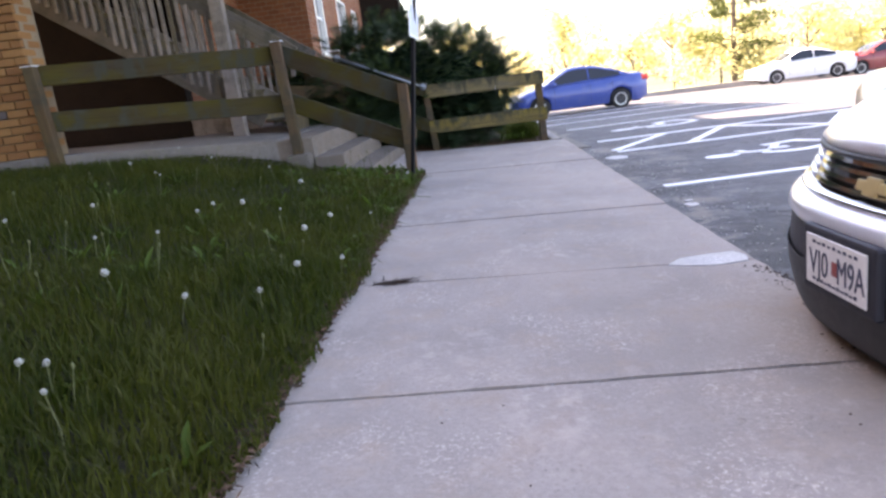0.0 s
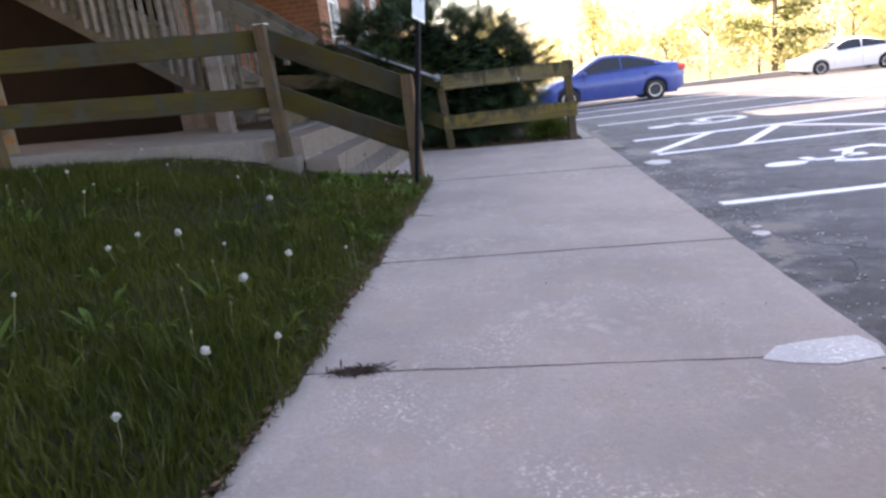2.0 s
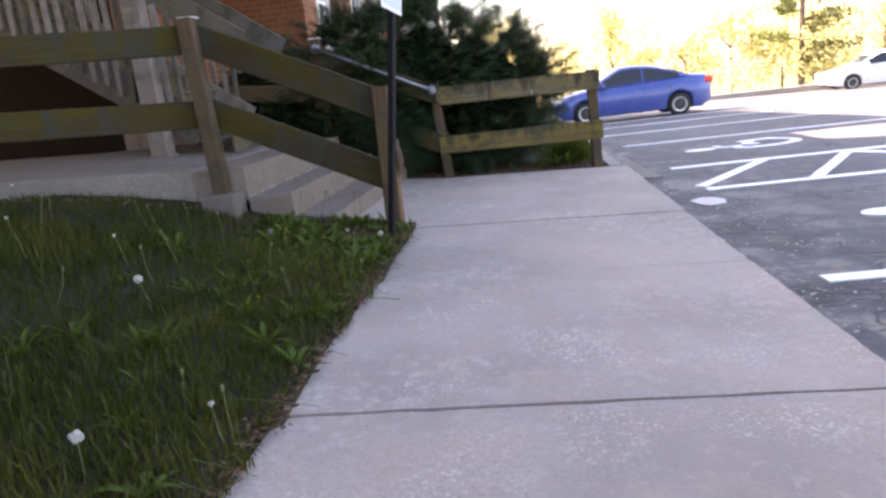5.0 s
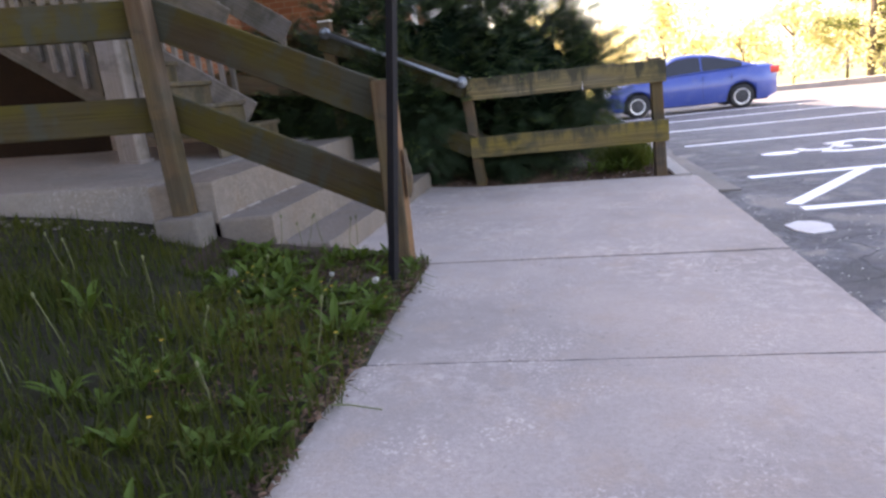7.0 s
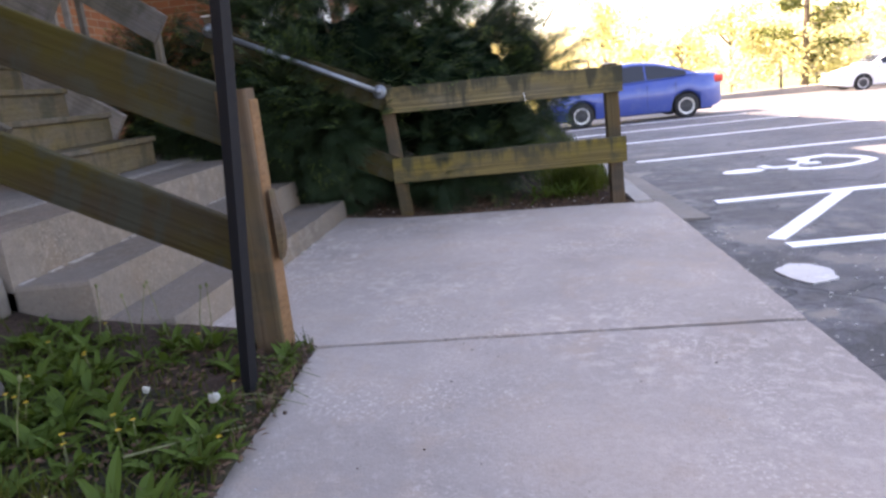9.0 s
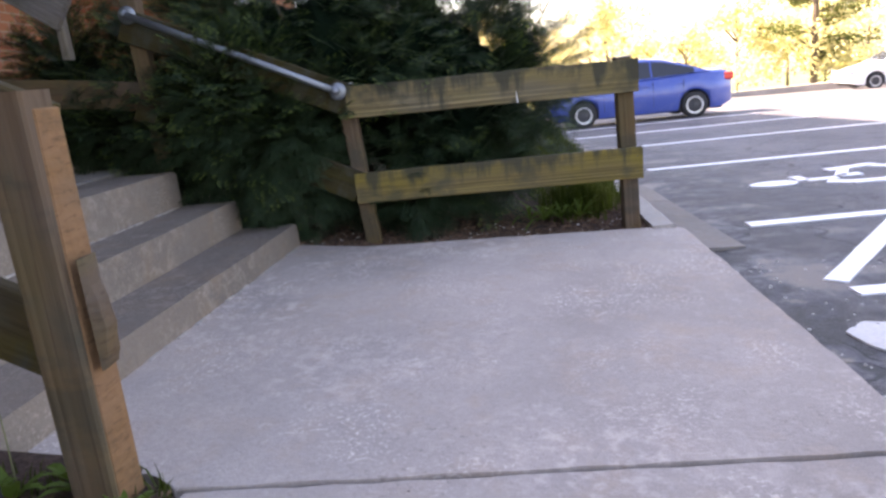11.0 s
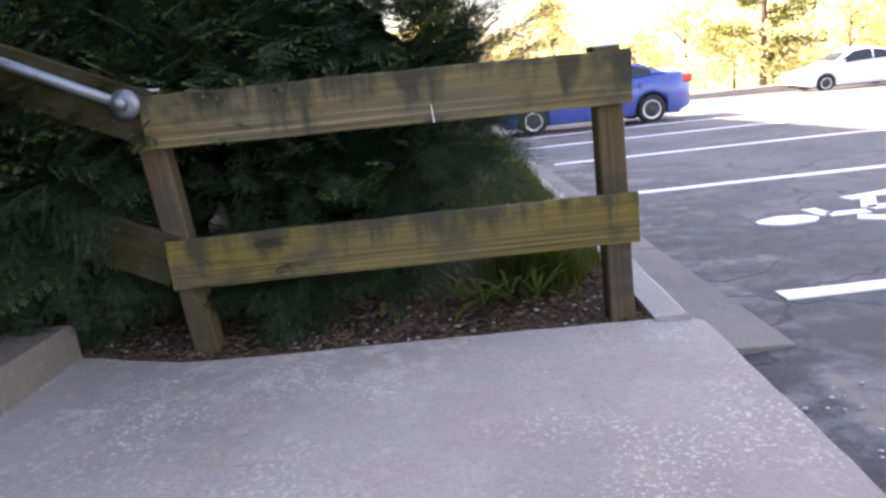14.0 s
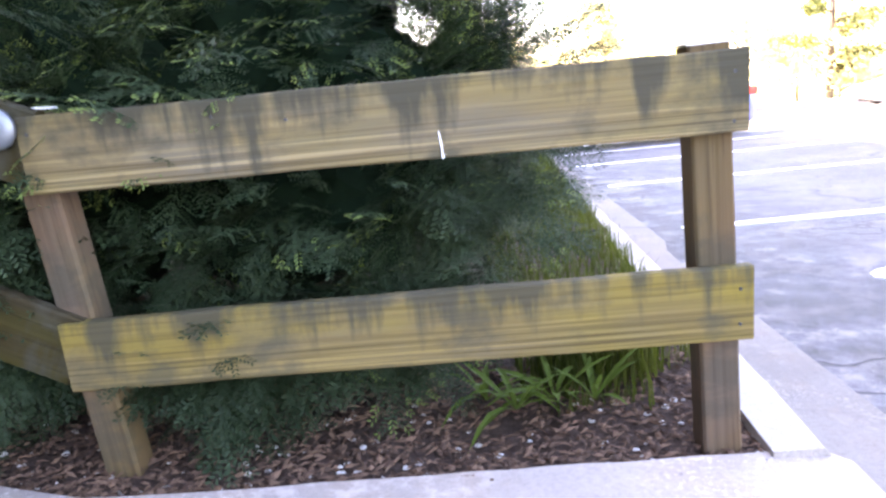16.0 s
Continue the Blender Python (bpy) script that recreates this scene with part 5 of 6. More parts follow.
def beside_porch(r):
    f = r.uniform(0, 1)
    x = -1.7 - 2.0 * f
    y = 7.22 - 0.84 * f - r.uniform(0.0, 0.14)
    return x, y, lawn_z(x, y)


def on_walk(r):
    y = r.uniform(1.2, 9.5)
    x = r.uniform(walk_left(y) + 0.03, walk_right(y))
    return x, y, walk_z(x) - 0.001


def bumper_mud(r):
    y = r.uniform(1.5, 3.0)
    x = walk_right(y) - 0.02 + r.gauss(0.02, 0.035) - 0.1 * math.exp(-((y - 2.05) / 0.12) ** 2)
    return x, y, (walk_z(x) if x < walk_right(y) else walk_z(x) - 0.02)


def lot_edge(r):
    y = r.uniform(2.6, 9.4)
    x = walk_right(y) + 0.02 + r.uniform(0, 1) ** 1.6 * 0.9
    return x, y, lot_z(x, y) + 0.004


chips("stone_chips", 190, in_bed, 0.010, M_CHIP, "pale stone chips scattered in the mulch bed", 1)
chips("porch_gravel", 150, beside_porch, 0.012, M_GUTTER, "grey gravel along the porch edge", 2)
chips("walk_grit", 190, on_walk, 0.0035, M_CHIP, "pale grit on the sidewalk", 3)
chips("dark_grit", 90, on_walk, 0.0035, M_MULCH, "dark specks of debris on the sidewalk", 4)
chips("mud_clods", 420, bumper_mud, 0.006, M_MULCH, "dark mud and dead leaves at the sidewalk edge", 6)
chips("lot_gravel", 500, lot_edge, 0.007, M_CHIP, "loose gravel at the edge of the asphalt", 5)
# dry stems that lean over the sidewalk's edge
bm = bmesh.new()
rng = random.Random(88)
for k in range(26):
    y = rng.uniform(3.0, 7.0) if k % 3 else rng.uniform(5.6, 7.0)
    x = walk_left(y) - rng.uniform(0.0, 0.15)
    p = Vector((x, y, lawn_z(x, y) + 0.02))
    q = Vector((walk_left(y) + rng.uniform(0.0, 0.12), y + rng.uniform(-0.1, 0.1), walk_z(0) + rng.uniform(0.004, 0.03)))
    tube(bm, [p, p.lerp(q, 0.5) + Vector((0, 0, rng.uniform(0.0, 0.03))), q], [0.0016, 0.0013, 0.0009], 5)
for pts in (((-0.50, 5.62, 0.05), (-0.40, 5.58, 0.03), (-0.30, 5.60, 0.012), (-0.20, 5.585, 0.0)), ((-0.55, 6.32, 0.09), (-0.44, 6.42, 0.07), (-0.33, 6.55, 0.03))):
    tube(bm, pts, [0.0035, 0.003, 0.0028, 0.0022][:len(pts)], 6)
stems = link_mesh("dry_stems", bm, M_STALK)
tagged(stems, "dry pale stems leaning over the sidewalk edge", "stems", "", "stuff")
# a clump of dead weed in a joint
v_out, f_out = [], []
rng = random.Random(77)
for k in range(260):
    leaf_into(v_out, f_out, Vector((-0.34 + rng.gauss(0, 0.045), 3.19 + rng.gauss(0, 0.014), -0.012)), (rng.uniform(-1, 1), rng.uniform(-0.6, 0.6), 0.05), rng.uniform(0.02, 0.05), 0.006, 0.5, rng)
tagged(soup("dead_weed", [tuple(q) for q in v_out], f_out, M_MULCH), "dead brown weed growing from a sidewalk joint", "weed", "", "stuff")

# thicker weeds along the walk, beside the stair post
wr = random.Random(61)
for k in range(16):
    y = wr.uniform(6.05, 6.98)
    x = walk_left(y) - 0.05 - wr.uniform(0.0, 1.0) ** 1.5 * 0.55
    weed_plant("weed", x, y, lawn_z(x, y) - 0.005, wr.randint(7, 11), wr.uniform(0.07, 0.125), "low broad-leaved green weed at the edge of the walk", "weeds by the stair post", 700 + k, wr.choice((0, 0, 0, 1)))


def stone(x, y, sx, sy, sz, seed, label):
    bm = bmesh.new()
    got = bmesh.ops.create_icosphere(bm, subdivisions=2, radius=1.0)
    for v in got["verts"]:
        k = 0.85 + 0.35 * noise.noise(v.co * 1.6 + Vector((seed, 0, 0)))
        v.co = Vector((x + v.co.x * sx * k, y + v.co.y * sy * k, lawn_z(x, y) + 0.02 + max(-0.04, v.co.z * sz * k)))
    root = thing("stone", (x, y, lawn_z(x, y)), label, "stone", "stones in the lawn")
    part("stone_body", bm, M_GUTTER, root)


stone(-1.10, 6.66, 0.03, 0.026, 0.032, 1, "rough pale stone lying among the weeds")
stone(-0.70, 6.58, 0.034, 0.022, 0.018, 2, "flat pale stone on bare earth")
stone(-0.62, 6.50, 0.018, 0.015, 0.01, 3, "small flat pale stone on bare earth")
for k, (x, y, h) in enumerate(((-1.05, 7.15, 0.2), (-0.93, 7.17, 0.17), (-0.9, 7.15, 0.2), (-0.8, 7.16, 0.22), (-0.68, 7.15, 0.2), (-0.64, 7.16, 0.22))):
    dandelion(x, y, h, 0.008, 900 + k, 1)


# ---- vehicles ----


def table(points, x):
    """Straight lines through a few (x, value) pairs."""
    if x <= points[0][0]:
        return points[0][1]
    for (a, p), (b, q) in zip(points, points[1:]):
        if x <= b:
            return p + (q - p) * (x - a) / (b - a)
    return points[-1][1]


def smooth_table(points, x, r=0.12):
    return sum(table(points, x + d * r) for d in (-1, -0.5, 0, 0.5, 1)) / 5


def make_wheel(root, x, y, r, side, rim=M_RIM):
    w = 0.10
    m = Matrix.Translation((x, y, r)) @ (pose(0, 0, 0, 0, 0, 180) if side < 0 else Matrix.Identity(4))
    tyre = part("wheel", lathe(bmesh.new(), [(r * 0.66, w), (r * 0.72, w * 1.02), (r * 0.93, w), (r, w * 0.7), (r, -w * 0.7), (r * 0.93, -w), (r * 0.6, -w)], 36), M_TYRE, root, smooth=True, m=m, local=True)
    bm = lathe(bmesh.new(), [(r * 0.67, w * 0.95), (r * 0.66, w * 1.04), (r * 0.57, w * 1.02), (r * 0.52, w * 0.6)], 36)
    part("rim", bm, rim, tyre, "pale alloy rim ring", smooth=False, local=True)
    bm = lathe(bmesh.new(), [(r * 0.56, w * 0.4), (r * 0.15, w * 0.5), (r * 0.13, w * 0.9), (0.001, w * 0.92)], 28)
    part("hub", bm, M_RIMDARK, tyre, "dark wheel centre", local=True)
    for k in range(8):
        m_spoke = pose(0, 0, 0, 0, 45.0 * k, 0)
        part("spoke", box((r * 0.1, w * 0.55, -r * 0.035), (r * 0.58, w * 0.85, r * 0.035), 0.004), M_RIMDARK, tyre, m=m_spoke, local=True)


def make_car(label, m, paint, group, L=4.37, W=1.70, H=1.45, base=2.57, wheel_r=0.30, deck=None, roof=None, category="car", front_cut=None, name="car"):
    """A car facing local +x, its middle over the origin."""
    root = thing(name, m, label, category, group)
    h2, half = W / 2, L / 2
    xf, xr = base / 2 + 0.02, -base / 2 + 0.02
    deck = deck or [(-half, 0.92), (-half + 0.12, 1.02), (-1.5, 1.06), (-1.0, 1.02), (0.9, 0.95), (1.3, 0.90), (1.75, 0.80), (half - 0.12, 0.66), (half, 0.52)]
    roof = roof or [(-1.62, 1.04), (-1.1, 1.25), (-0.6, 1.40), (-0.1, H), (0.3, H - 0.02), (0.62, 1.26), (1.12, 0.97)]
    arch = wheel_r + 0.055

    def half_w(x):
        e = max(0.0, abs(x) - (half - 0.55)) / 0.55
        return h2 * (1 - 0.30 * e ** 2.4)

    def bottom(x):
        z = 0.20 + 0.12 * max(0.0, (abs(x) - (half - 0.35)) / 0.35)
        for c in (xf, xr):
            if abs(x - c) < arch:
                z = max(z, wheel_r + math.sqrt(arch ** 2 - (x - c) ** 2))
        return z
    xs = sorted({round(-half + L * i / 70, 4) for i in range(71)} | {round(c + arch * math.cos(math.pi * k / 14), 4) for c in (xf, xr) for k in range(15)})
    if front_cut is not None:
        xs = [x for x in xs if x <= front_cut]
    bm = bmesh.new()
    rings = []
    for x in xs:
        w, zt, zb = half_w(x), smooth_table(deck, x), bottom(x)
        zb = min(zb, zt - 0.12)
        z1 = max(zb + 0.03, 0.42)
        z2 = max(z1 + 0.02, min(0.64, zt - 0.12))
        z3 = max(z2 + 0.02, zt - 0.07)
        half_sec = [(w * 0.955, zb), (w * 0.995, z1), (w, z2), (w * 0.965, z3), (w * 0.88, zt), (w * 0.45, zt + 0.02), (0, zt + 0.028)]
        sec = [(-y, z) for y, z in half_sec] + [(y, z) for y, z in half_sec[-2::-1]]
        rings.append([bm.verts.new((x, y, z)) for y, z in sec])
    for a, b in zip(rings, rings[1:]):
        for k in range(len(a) - 1):
            bm.faces.new((a[k], a[k + 1], b[k + 1], b[k]))
    bm.faces.new(rings[0][::-1])
    bm.faces.new(rings[-1])
    part("body", bm, paint, root, smooth=True, local=True)
    part("underbody", box((-half + 0.25, -h2 + 0.12, 0.17), ((front_cut or half) - 0.25, h2 - 0.12, 0.62), 0.03), M_BLACKPLASTIC, root, local=True)
    # cabin
    x0, x1 = roof[0][0], roof[-1][0]
    n = 34
    cab = []
    for i in range(n + 1):
        x = x0 + (x1 - x0) * i / n
        zt = max(smooth_table(roof, x, 0.08), smooth_table(deck, x) + 0.005)
        zb = smooth_table(deck, x) - 0.01
        wb = half_w(x) * 0.93
        f = min(1.0, max(0.0, (zt - zb) / (H - 0.98)))
        wr = wb - 0.20 * f
        cab.append((x, wb, zb, wr, zt))
    bm = bmesh.new()
    rings = []
    for x, wb, zb, wr, zt in cab:
        half_sec = [(wb, zb), (wr, zt - 0.05 * min(1, (zt - zb) / 0.3)), (wr - 0.07, zt - 0.012), (wr * 0.5, zt + 0.012), (0, zt + 0.018)]
        sec = [(-y, z) for y, z in half_sec] + [(y, z) for y, z in half_sec[-2::-1]]
        rings.append([bm.verts.new((x, y, z)) for y, z in sec])
    for a, b in zip(rings, rings[1:]):
        for k in range(len(a) - 1):
            bm.faces.new((a[k], a[k + 1], b[k + 1], b[k]))
    part("roof", bm, paint, root, smooth=True, local=True)
    mid = table([(0, x0), (1, x1)], 0.48)
    for s in (-1, 1):
        for lo, hi, nm in ((x0 + 0.34, mid - 0.02, "rear_window"), (mid + 0.02, x1 - 0.34, "front_window")):
            bm = bmesh.new()
            prev = None
            for i in range(13):
                x = lo + (hi - lo) * i / 12
                k = min(n - 1, max(0, int((x - x0) / (x1 - x0) * n)))
                a, b = cab[k], cab[k + 1]
                f = (x - a[0]) / (b[0] - a[0])
                wb, zb, wr, zt = (a[j] + (b[j] - a[j]) * f for j in range(1, 5))
                ze = zt - 0.05 * min(1, (zt - zb) / 0.3)
                p = [(x, s * (wb + (wr - wb) * u + 0.006), zb + (ze - zb) * u) for u in (0.06, 0.95)]
                cur = [bm.verts.new(c) for c in p]
                if prev:
                    bm.faces.new((prev[0], prev[1], cur[1], cur[0]))
                prev = cur
            part(nm, bm, M_GLASS, root, "dark tinted side window", local=True)
        part("mirror", box((x1 - 0.38, s * h2 * 0.96 - 0.10 * (s < 0), 0.93), (x1 - 0.24, s * h2 * 0.96 + 0.10 * (s > 0), 1.05), 0.025, segs=2), paint, root, local=True)
        for hx in (mid + 0.10, x0 + 0.55):
            part("door_handle", box((hx, s * (h2 * 0.985) - 0.012, 0.80), (hx + 0.16, s * (h2 * 0.985) + 0.012, 0.825), 0.006), paint, root, local=True)
        for hx in (mid - 0.02, x1 - 0.30, x0 + 0.60):
            part("door_seam", box((hx, s * h2 * 0.985 - 0.012, 0.34), (hx + 0.008, s * h2 * 0.985 + 0.012, 0.90)), M_BLACKPLASTIC, root, local=True)
        part("tail_lamp", box((-half - 0.005, s * h2 * 0.60 - 0.17, 0.80), (-half + 0.30, s * h2 * 0.60 + 0.24, 0.97), 0.03, segs=2) if s > 0 else box((-half - 0.005, s * h2 * 0.60 - 0.24, 0.80), (-half + 0.30, s * h2 * 0.60 + 0.17, 0.97), 0.03, segs=2), M_LAMPRED, root, "red tail lamp", local=True)
        if front_cut is None:
            part("headlamp", box((half - 0.52, s * h2 * 0.72 - 0.12, 0.60), (half - 0.04, s * h2 * 0.72 + 0.12, 0.74), 0.04, segs=2), M_LAMPCLEAR, root, "clear glass headlamp", local=True)
        for c in (xf, xr):
            part("wheel_well", box((c - arch + 0.02, s * (h2 - 0.30) - 0.005, 0.25), (c + arch - 0.02, s * (h2 - 0.30) + 0.005, wheel_r + arch - 0.03)), M_BLACKPLASTIC, root, local=True)
            make_wheel(root, c, s * (h2 - 0.105), wheel_r, s)
    for lo, hi, nm in ((x1 - 0.62, x1 - 0.06, "windscreen"), (x0 + 0.06, x0 + 0.62, "back_window")):
        bm = bmesh.new()
        prev = None
        for i in range(9):
            x = lo + (hi - lo) * i / 8
            k = min(n - 1, max(0, int((x - x0) / (x1 - x0) * n)))
            a, b = cab[k], cab[k + 1]
            f = (x - a[0]) / (b[0] - a[0])
            wr, zt = (a[j] + (b[j] - a[j]) * f for j in (3, 4))
            cur = [bm.verts.new((x, y * (wr - 0.09), zt + 0.012 * (1 - abs(y)) + 0.010)) for y in (-1, -0.5, 0, 0.5, 1)]
            if prev:
                for j in range(4):
                    bm.faces.new((prev[j], prev[j + 1], cur[j + 1], cur[j]))
            prev = cur
        part(nm, bm, M_GLASS, root, "dark glass", local=True)
    part("rear_plate", box((-half - 0.012, -0.16, 0.55), (-half + 0.0, 0.16, 0.70), 0.003), M_PLATE, root, local=True)
    return root


BLUE_Y = 23.2
blue = make_car("blue four-door saloon car with silver wheels, parked nose to the kerb", pose(4.37, BLUE_Y, lot_z(4.5, BLUE_Y) + 0.01, 0, 0, 180), M_BLUE, "parked cars")
far_z = lambda x, y: lot_z(x, y) + 0.01
make_car("white saloon car parked in full sun", pose(16.9, 33.5, far_z(16.9, 33.5), 0, 0, 176), M_WHITECAR, "parked cars", L=4.6, W=1.78, H=1.46, base=2.7)
make_car("white saloon car parked in full sun", pose(26.5, 34.0, far_z(26.5, 34.0), 0, 0, 176), M_WHITECAR, "parked cars", L=4.6, W=1.78, H=1.46, base=2.7)
TRUCK_DECK = [(-2.6, 1.05), (-1.2, 1.08), (1.0, 1.12), (2.2, 1.05), (2.6, 0.8)]
TRUCK_ROOF = [(-0.9, 1.12), (-0.75, 1.7), (-0.2, 1.85), (0.4, 1.83), (0.75, 1.55), (1.15, 1.14)]
make_car("old grey pickup truck parked across the lot", pose(18.6, 24.0, far_z(18.6, 24.0), 0, 0, 168), M_GREYCAR, "parked cars", L=5.2, W=1.9, H=1.85, base=3.2, wheel_r=0.37, deck=TRUCK_DECK, roof=TRUCK_ROOF, category="pickup truck", name="pickup_truck")
make_car("dark red car parked beside a pickup truck", pose(20.6, 33.4, far_z(20.6, 33.4), 0, 0, 176), M_REDCAR, "parked cars", L=3.9, W=1.65, H=1.42, base=2.4, deck=[(-1.95, 0.9), (-1.4, 1.0), (0.8, 0.95), (1.4, 0.86), (1.95, 0.6)], roof=[(-1.75, 1.0), (-1.2, 1.35), (-0.5, 1.42), (0.2, 1.38), (1.0, 0.97)])

# the silver car whose nose hangs over the sidewalk
NX, NY, NZ = 1.07, 1.88, -0.26
SUV_L = 4.75
SUV_DECK = [(-2.37, 1.0), (-2.2, 1.1), (-1.0, 1.12), (0.9, 1.10), (1.3, 1.05), (1.9, 0.98), (2.37, 0.9)]
SUV_ROOF = [(-2.25, 1.12), (-2.0, 1.5), (-1.3, 1.68), (0.0, 1.7), (0.35, 1.6), (1.15, 1.1)]
silver = make_car("silver car with chrome grille overhanging the sidewalk edge", pose(NX + SUV_L / 2, NY, NZ, 0, 0, 180), M_SILVER, "parked cars", L=SUV_L, W=1.82, H=1.7, base=2.8, wheel_r=0.34, deck=SUV_DECK, roof=SUV_ROOF, front_cut=1.88)


def nose_u(v):
    return 0.40 * (abs(v) / 0.9) ** 2.5


def nose_mesh(levels, v0, v1, n=24, thick=0.0):
    """Part of the nose: rows at heights with a setback, columns across."""
    bm = bmesh.new()
    rows = []
    for z, du in levels:
        row = []
        for i in range(n + 1):
            v = v0 + (v1 - v0) * i / n
            row.append(bm.verts.new((NX + nose_u(v) + du, NY + v, NZ + z)))
        rows.append(row)
    for a, b in zip(rows, rows[1:]):
        for i in range(n):
            bm.faces.new((a[i], a[i + 1], b[i + 1], b[i]))
    return bm


part("lower_bumper", nose_mesh([(0.17, 0.4), (0.17, 0.14), (0.20, 0.10), (0.27, 0.045), (0.36, 0.01), (0.46, 0.0), (0.55, 0.008), (0.60, 0.02), (0.61, 0.05)], -0.9, 0.9), M_GREYPLASTIC, silver, "dark grey plastic bumper", smooth=True)
part("air_intake", nose_mesh([(0.26, 0.035), (0.30, 0.018), (0.40, -0.004), (0.47, -0.008)], -0.70, 0.70), M_BLACKPLASTIC, silver, "black lower air intake", smooth=True)
part("bumper_band", nose_mesh([(0.575, 0.035), (0.580, 0.008), (0.60, -0.004), (0.63, 0.004), (0.652, 0.03), (0.662, 0.06)], -0.9, 0.9), M_SILVER, silver, "silver painted bumper band", smooth=True)
part("grille_back", nose_mesh([(0.655, 0.10), (0.72, 0.13), (0.80, 0.17)], -0.74, 0.74), M_BLACKPLASTIC, silver, "black grille opening")
for z in (0.690, 0.716, 0.742, 0.766):
    part("grille_bar", nose_mesh([(z, 0.12), (z, 0.065 + 0.45 * (z - 0.66)), (z + 0.012, 0.07 + 0.45 * (z - 0.66)), (z + 0.012, 0.14)], -0.69, 0.69), M_CHROME, silver, "chrome grille bar")
part("grille_frame", nose_mesh([(0.660, 0.09), (0.660, 0.050), (0.668, 0.045), (0.677, 0.056), (0.677, 0.10)], -0.74, 0.74), M_CHROME, silver, "chrome grille surround", smooth=True)
part("grille_frame", nose_mesh([(0.782, 0.16), (0.782, 0.112), (0.790, 0.110), (0.797, 0.118), (0.797, 0.17)], -0.74, 0.74), M_BLACKPLASTIC, silver, "dark hood edge seal", smooth=True)
for s in (-1, 1):
    part("grille_end", nose_mesh([(0.662, 0.05), (0.72, 0.08), (0.79, 0.115)], s * 0.70, s * 0.745, 3), M_CHROME, silver, "chrome grille end")
    part("wing_corner", nose_mesh([(0.665, 0.065), (0.72, 0.09), (0.785, 0.13)], s * 0.75, s * 0.9, 6), M_SILVER, silver, "silver painted corner", smooth=True)
part("bonnet", nose_mesh([(0.793, 0.18), (0.796, 0.125), (0.81, 0.12), (0.85, 0.16), (0.90, 0.26), (0.96, 0.42), (1.01, 0.62)], -0.89, 0.89), M_SILVER, silver, "silver bonnet", smooth=True)
part("bonnet_seam", nose_mesh([(0.855, 0.155), (0.904, 0.25), (0.964, 0.415)], 0.70, 0.712, 1), M_BLACKPLASTIC, silver)
bm = bmesh.new()
add_box(bm, (-0.012, -0.075, -0.016), (0.0, 0.075, 0.016), 0.003)
add_box(bm, (-0.014, -0.028, -0.027), (0.0, 0.034, 0.027), 0.003)
part("emblem", bm, M_GOLD, silver, "gold-coloured maker's emblem", m=pose(NX + 0.085, NY, NZ + 0.722, 0, 22, 0))
PLATE = pose(NX - 0.022, NY, NZ + 0.505, 0, 0, -90)
part("plate_holder", box((-0.185, -0.0, -0.105), (0.185, 0.035, 0.10), 0.012, segs=2), M_GREYPLASTIC, silver, "grey plastic plate holder", m=PLATE)
num = part("number_plate", box((-0.1525, -0.006, -0.0765), (0.1525, -0.001, 0.0765), 0.002), M_PLATE, silver, "white number plate with dark letters", m=PLATE)


def lettering(text, size, x, z, material, parent, squeeze=1.0):
    cu = bpy.data.curves.new("letters", "FONT")
    cu.body, cu.size, cu.extrude, cu.align_x = text, size, 0.0008, "CENTER"
    tmp = new("letters_tmp", cu)
    me = bpy.data.meshes.new_from_object(tmp.evaluated_get(bpy.context.evaluated_depsgraph_get()))
    bpy.data.objects.remove(tmp)
    ob = new("letters", me)
    me.materials.append(material)
    ob.parent = parent
    ob.matrix_basis = Matrix.Translation((x, -0.0072, z)) @ pose(0, 0, 0, 90, 0, 0) @ Matrix.Diagonal((squeeze, 1, 1, 1))
    return ob


lettering("VJ0", 0.108, -0.080, -0.040, M_PLATEINK, num, 0.70)
lettering("M9A", 0.108, 0.080, -0.040, M_PLATEINK, num, 0.64)
bm = box((-0.012, -0.0075, -0.024), (0.014, -0.005, 0.018), 0.001)
part("plate_mark", bm, M_PLATERED, num, "dull red state mark", local=True)
for z0, n in ((0.052, 9), (-0.062, 11)):
    for k in range(n):
        x = -0.105 + 0.21 * k / (n - 1)
        part("small_print", box((x - 0.008, -0.0072, z0), (x + 0.007, -0.005, z0 + 0.010 - 0.003 * (k % 2))), M_PLATEINK, num, local=True)

# ---- distant trees and poles ----


def clump_leaves(v, f, c, r, n, size, rng):
    for i in range(n):
        d = Vector((rng.gauss(0, 1), rng.gauss(0, 1), rng.gauss(0, 0.8))).normalized() * r * rng.uniform(0.3, 1.0) ** 0.6
        p = c + d
        a = Vector((rng.uniform(-1, 1), rng.uniform(-1, 1), rng.uniform(-0.6, 0.6))).normalized() * size * rng.uniform(0.6, 1.3)
        b = a.cross(Vector((rng.uniform(-1, 1), rng.uniform(-1, 1), rng.uniform(-1, 1)))).normalized() * size * 0.45
        k = len(v)
        v.extend((p - a, p + b, p + a, p - b))
        f.append((k, k + 1, k + 2, k + 3))


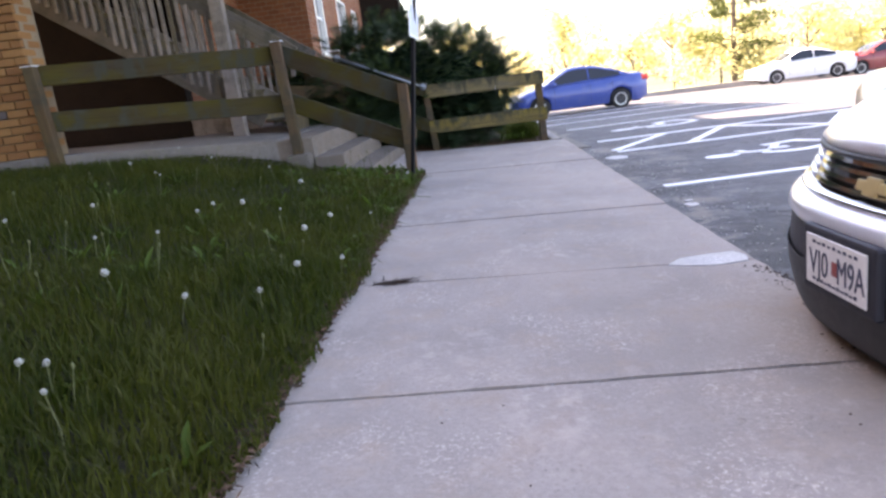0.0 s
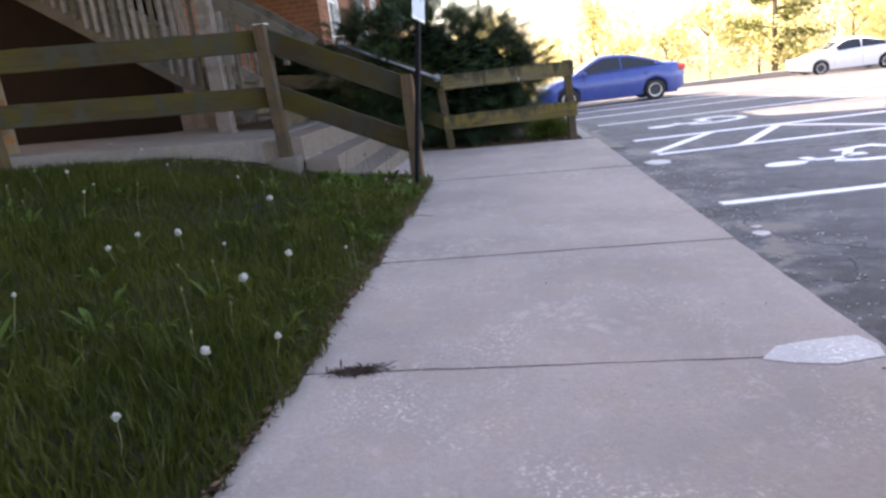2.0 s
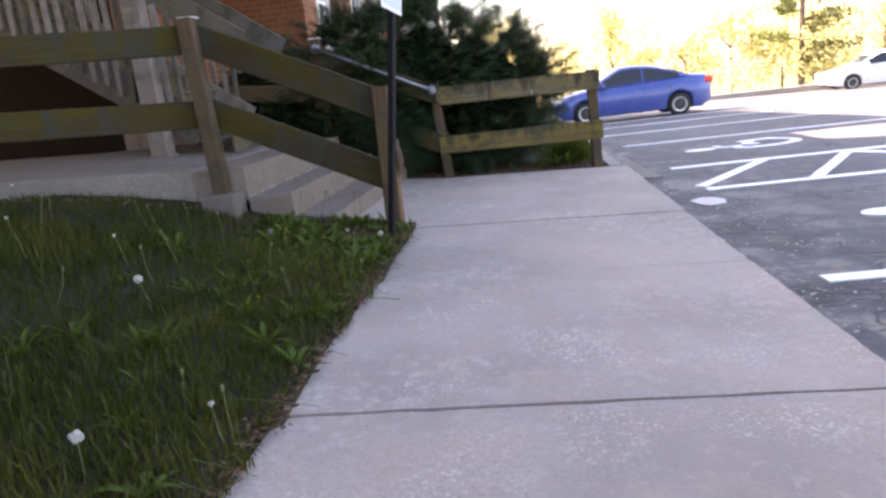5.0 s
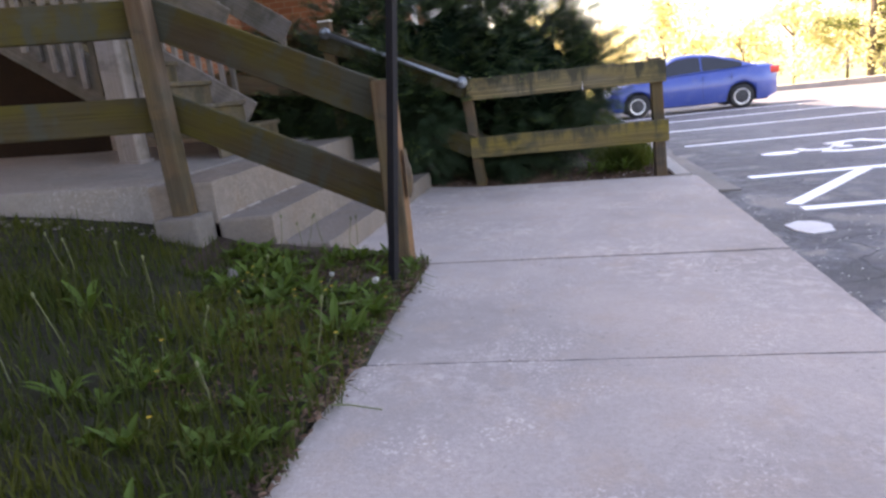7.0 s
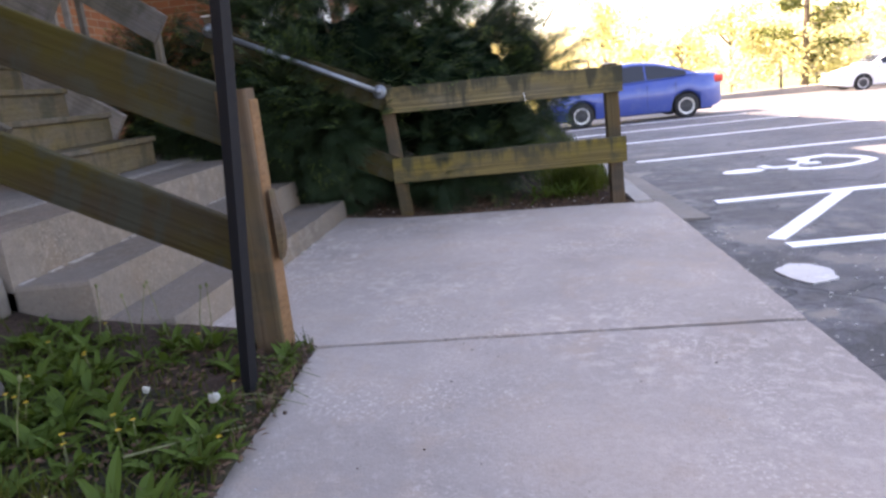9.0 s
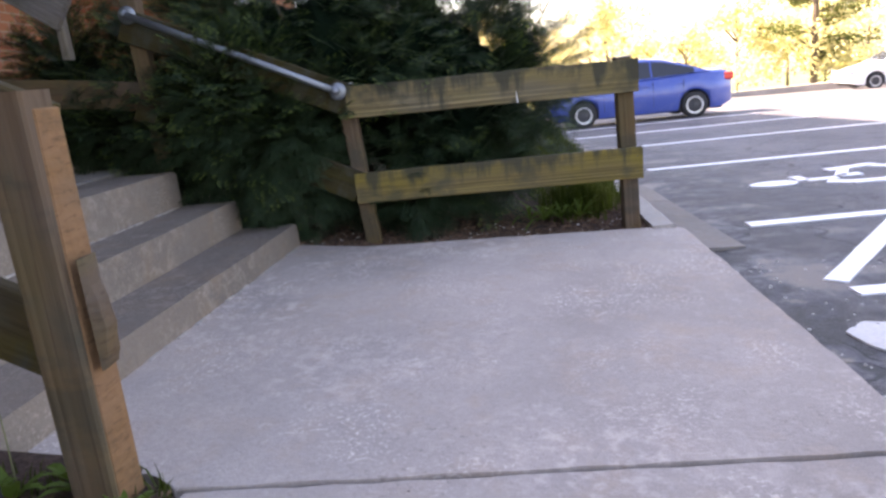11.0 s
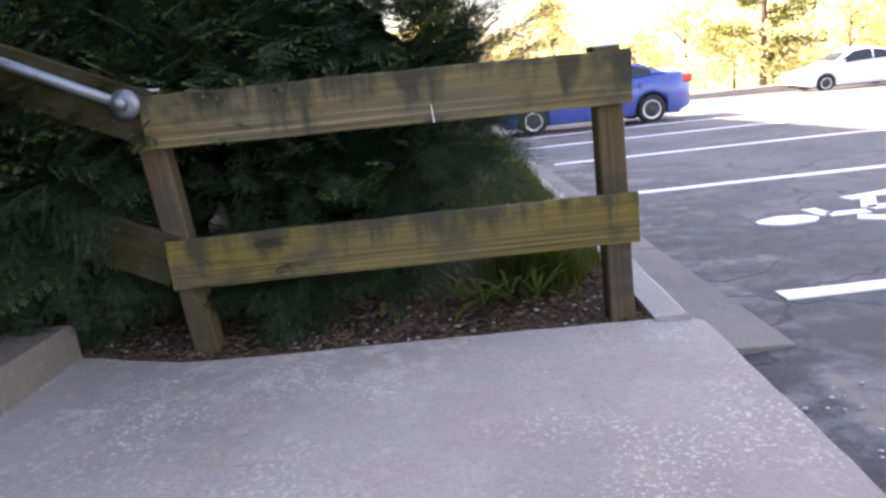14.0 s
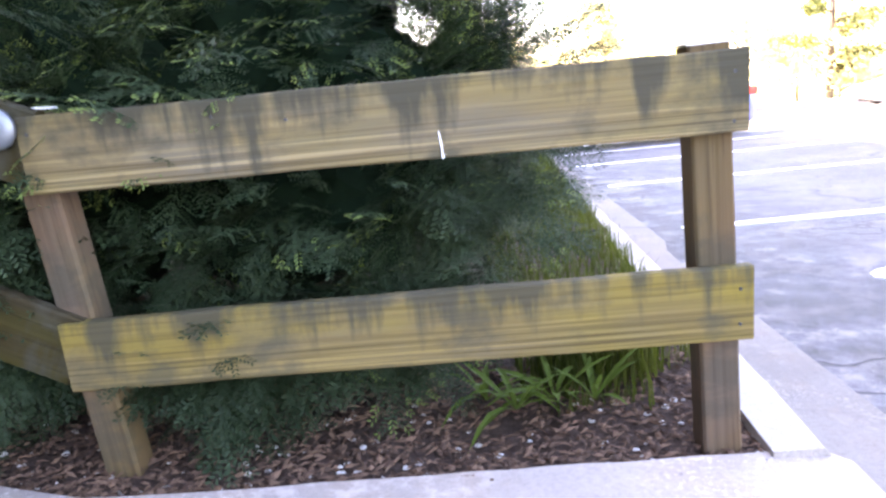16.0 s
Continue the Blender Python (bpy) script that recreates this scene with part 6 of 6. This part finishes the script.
def leafy_tree(x, y, z, height, spread, seed, label="small tree in bright yellow-green spring leaf", bushy=False):
    rng = random.Random(seed)
    root = thing("shrub" if bushy else "tree", (x, y, z), label, "shrub" if bushy else "tree", "distant trees")
    bm = bmesh.new()
    top = Vector((x + rng.uniform(-0.3, 0.3), y, z + height * 0.8))
    tube(bm, [(x, y, z - 0.3), (x + rng.uniform(-0.1, 0.1), y, z + height * 0.4), top], [0.05 * height * 0.35, 0.03 * height * 0.35, 0.02], 7)
    v, f = [], []
    for k in range(16):
        a = rng.uniform(0, 6.28)
        h = rng.uniform(0.12 if bushy else 0.35, 1.0)
        rr = spread * (1.1 - 0.6 * h) * rng.uniform(0.4, 1.0)
        c = Vector((x + rr * math.cos(a), y + rr * math.sin(a), z + height * h))
        s = Vector((x, y, z + height * max(0.1, h - 0.25)))
        tube(bm, [s, s.lerp(c, 0.6) + Vector((0, 0, 0.1)), c], [0.03, 0.02, 0.008], 5)
        clump_leaves(v, f, c, spread * rng.uniform(0.28, 0.5), 135, 0.13, rng)
    part("trunk", bm, M_BARK, root)
    ob = soup("crown", [tuple(q) for q in v], f, M_SPRING)
    ob.parent = root
    ob.matrix_parent_inverse = root.matrix_basis.inverted()


def pine_tree(x, y, z, height, seed):
    rng = random.Random(seed)
    root = thing("pine_tree", (x, y, z), "tall open pine with sparse level branches", "tree", "distant trees")
    bm = bmesh.new()
    tube(bm, [(x, y, z - 0.3), (x + 0.05, y, z + height * 0.5), (x, y, z + height)], [0.17, 0.12, 0.05], 9)
    v, f = [], []
    h = 1.3
    while h < height:
        for k in range(2):
            a = rng.choice((0, math.pi)) + rng.uniform(-0.9, 0.9)
            ln = rng.uniform(1.2, 2.6) * (1.1 - 0.5 * h / height)
            s = Vector((x, y, z + h))
            e = s + Vector((ln * math.cos(a), ln * math.sin(a), rng.uniform(-0.1, 0.35)))
            tube(bm, [s, s.lerp(e, 0.5) + Vector((0, 0, 0.08)), e], [0.04, 0.028, 0.01], 5)
            for j in range(5):
                c = s.lerp(e, 0.35 + 0.16 * j) + Vector((rng.uniform(-0.2, 0.2), rng.uniform(-0.2, 0.2), rng.uniform(0.0, 0.2)))
                clump_leaves(v, f, c, 0.34, 55, 0.09, rng)
        h += rng.uniform(0.32, 0.55)
    part("trunk", bm, M_BARK, root)
    ob = soup("crown", [tuple(q) for q in v], f, M_PINE)
    ob.parent = root
    ob.matrix_parent_inverse = root.matrix_basis.inverted()


pine_tree(15.7, 38.0, lot_z(15, 36) - 0.1, 11.0, 3)
rng = random.Random(12)
for k in range(22):
    x = -3 + 2.1 * k + rng.uniform(-0.6, 0.6)
    y = 39.5 + rng.uniform(-1.0, 6.0)
    leafy_tree(x, y, lot_z(x, 36) - 0.15, rng.uniform(3.2, 5.2), rng.uniform(1.7, 2.6), 50 + k, "bushy shrub in bright yellow-green spring leaf", True)
for k in range(7):
    x = 1.0 + 6.0 * k + rng.uniform(-2, 2)
    leafy_tree(x, 50 + rng.uniform(-2, 6), lot_z(x, 36) - 0.3, rng.uniform(6.0, 9.0), rng.uniform(2.6, 3.6), 90 + k)
pole = thing("utility_pole", (27.0, 37.5, -1.3), "brown wooden utility pole beyond the lot", "utility pole")
part("pole_shaft", tube(bmesh.new(), [(27.0, 37.5, -1.8), (27.0, 37.5, 9.0)], [0.16, 0.12], 10), M_BARK, pole)
part("pole_arm", box((26.1, 37.4, 8.1), (27.9, 37.6, 8.25), 0.01), M_BARK, pole)
# pale concrete edge beyond the lot
structure("kerb_far", box((2.5, 36.0, -2.2), (39, 36.25, -1.0), 0.02), M_KERB, "pale concrete kerb at the far side of the lot", "kerb")

# ---- bricks of the near wall, laid last ----
BH, BL, BJ = 0.076, 0.205, 0.010
brick_bm = box((-(BL - BJ) / 2, -0.05, -(BH - BJ) / 2), ((BL - BJ) / 2, 0.0, (BH - BJ) / 2), 0.005)
bmesh.ops.recalc_face_normals(brick_bm, faces=brick_bm.faces[:])
brick_me = bpy.data.meshes.new("brick")
brick_bm.to_mesh(brick_me)
brick_bm.free()
brick_me.materials.append(M_BRICK)
dark_me = brick_me.copy()
dark_me.materials.clear()
dark_me.materials.append(M_BRICKDARK)
rng = random.Random(4)
for j in range(27):
    z = 0.62 + BH * (j + 0.5)
    for i in range(9):
        x = -3.735 - BL * (i + (0.5 if j % 2 else 1.0))
        ob = new("brick", dark_me if rng.random() < 0.05 else brick_me)
        ob.parent = wall_a
        ob.matrix_basis = pose(x, 6.572 + rng.uniform(-0.003, 0.002), z, 0, 0, rng.uniform(-0.3, 0.3))
    if j % 2 == 0:
        ob = new("brick", brick_me)
        ob.parent = wall_a
        ob.matrix_basis = pose(-3.735 - BL * 0.25, 6.573, z) @ Matrix.Diagonal((0.48, 1, 1, 1))
    if j < 27:
        for i in range(1):
            ob = new("brick", brick_me)
            ob.parent = wall_a
            ob.matrix_basis = pose(-3.783, 6.625 + BL * (i + (0.0 if j % 2 else 0.5)), z, 0, 0, 90)
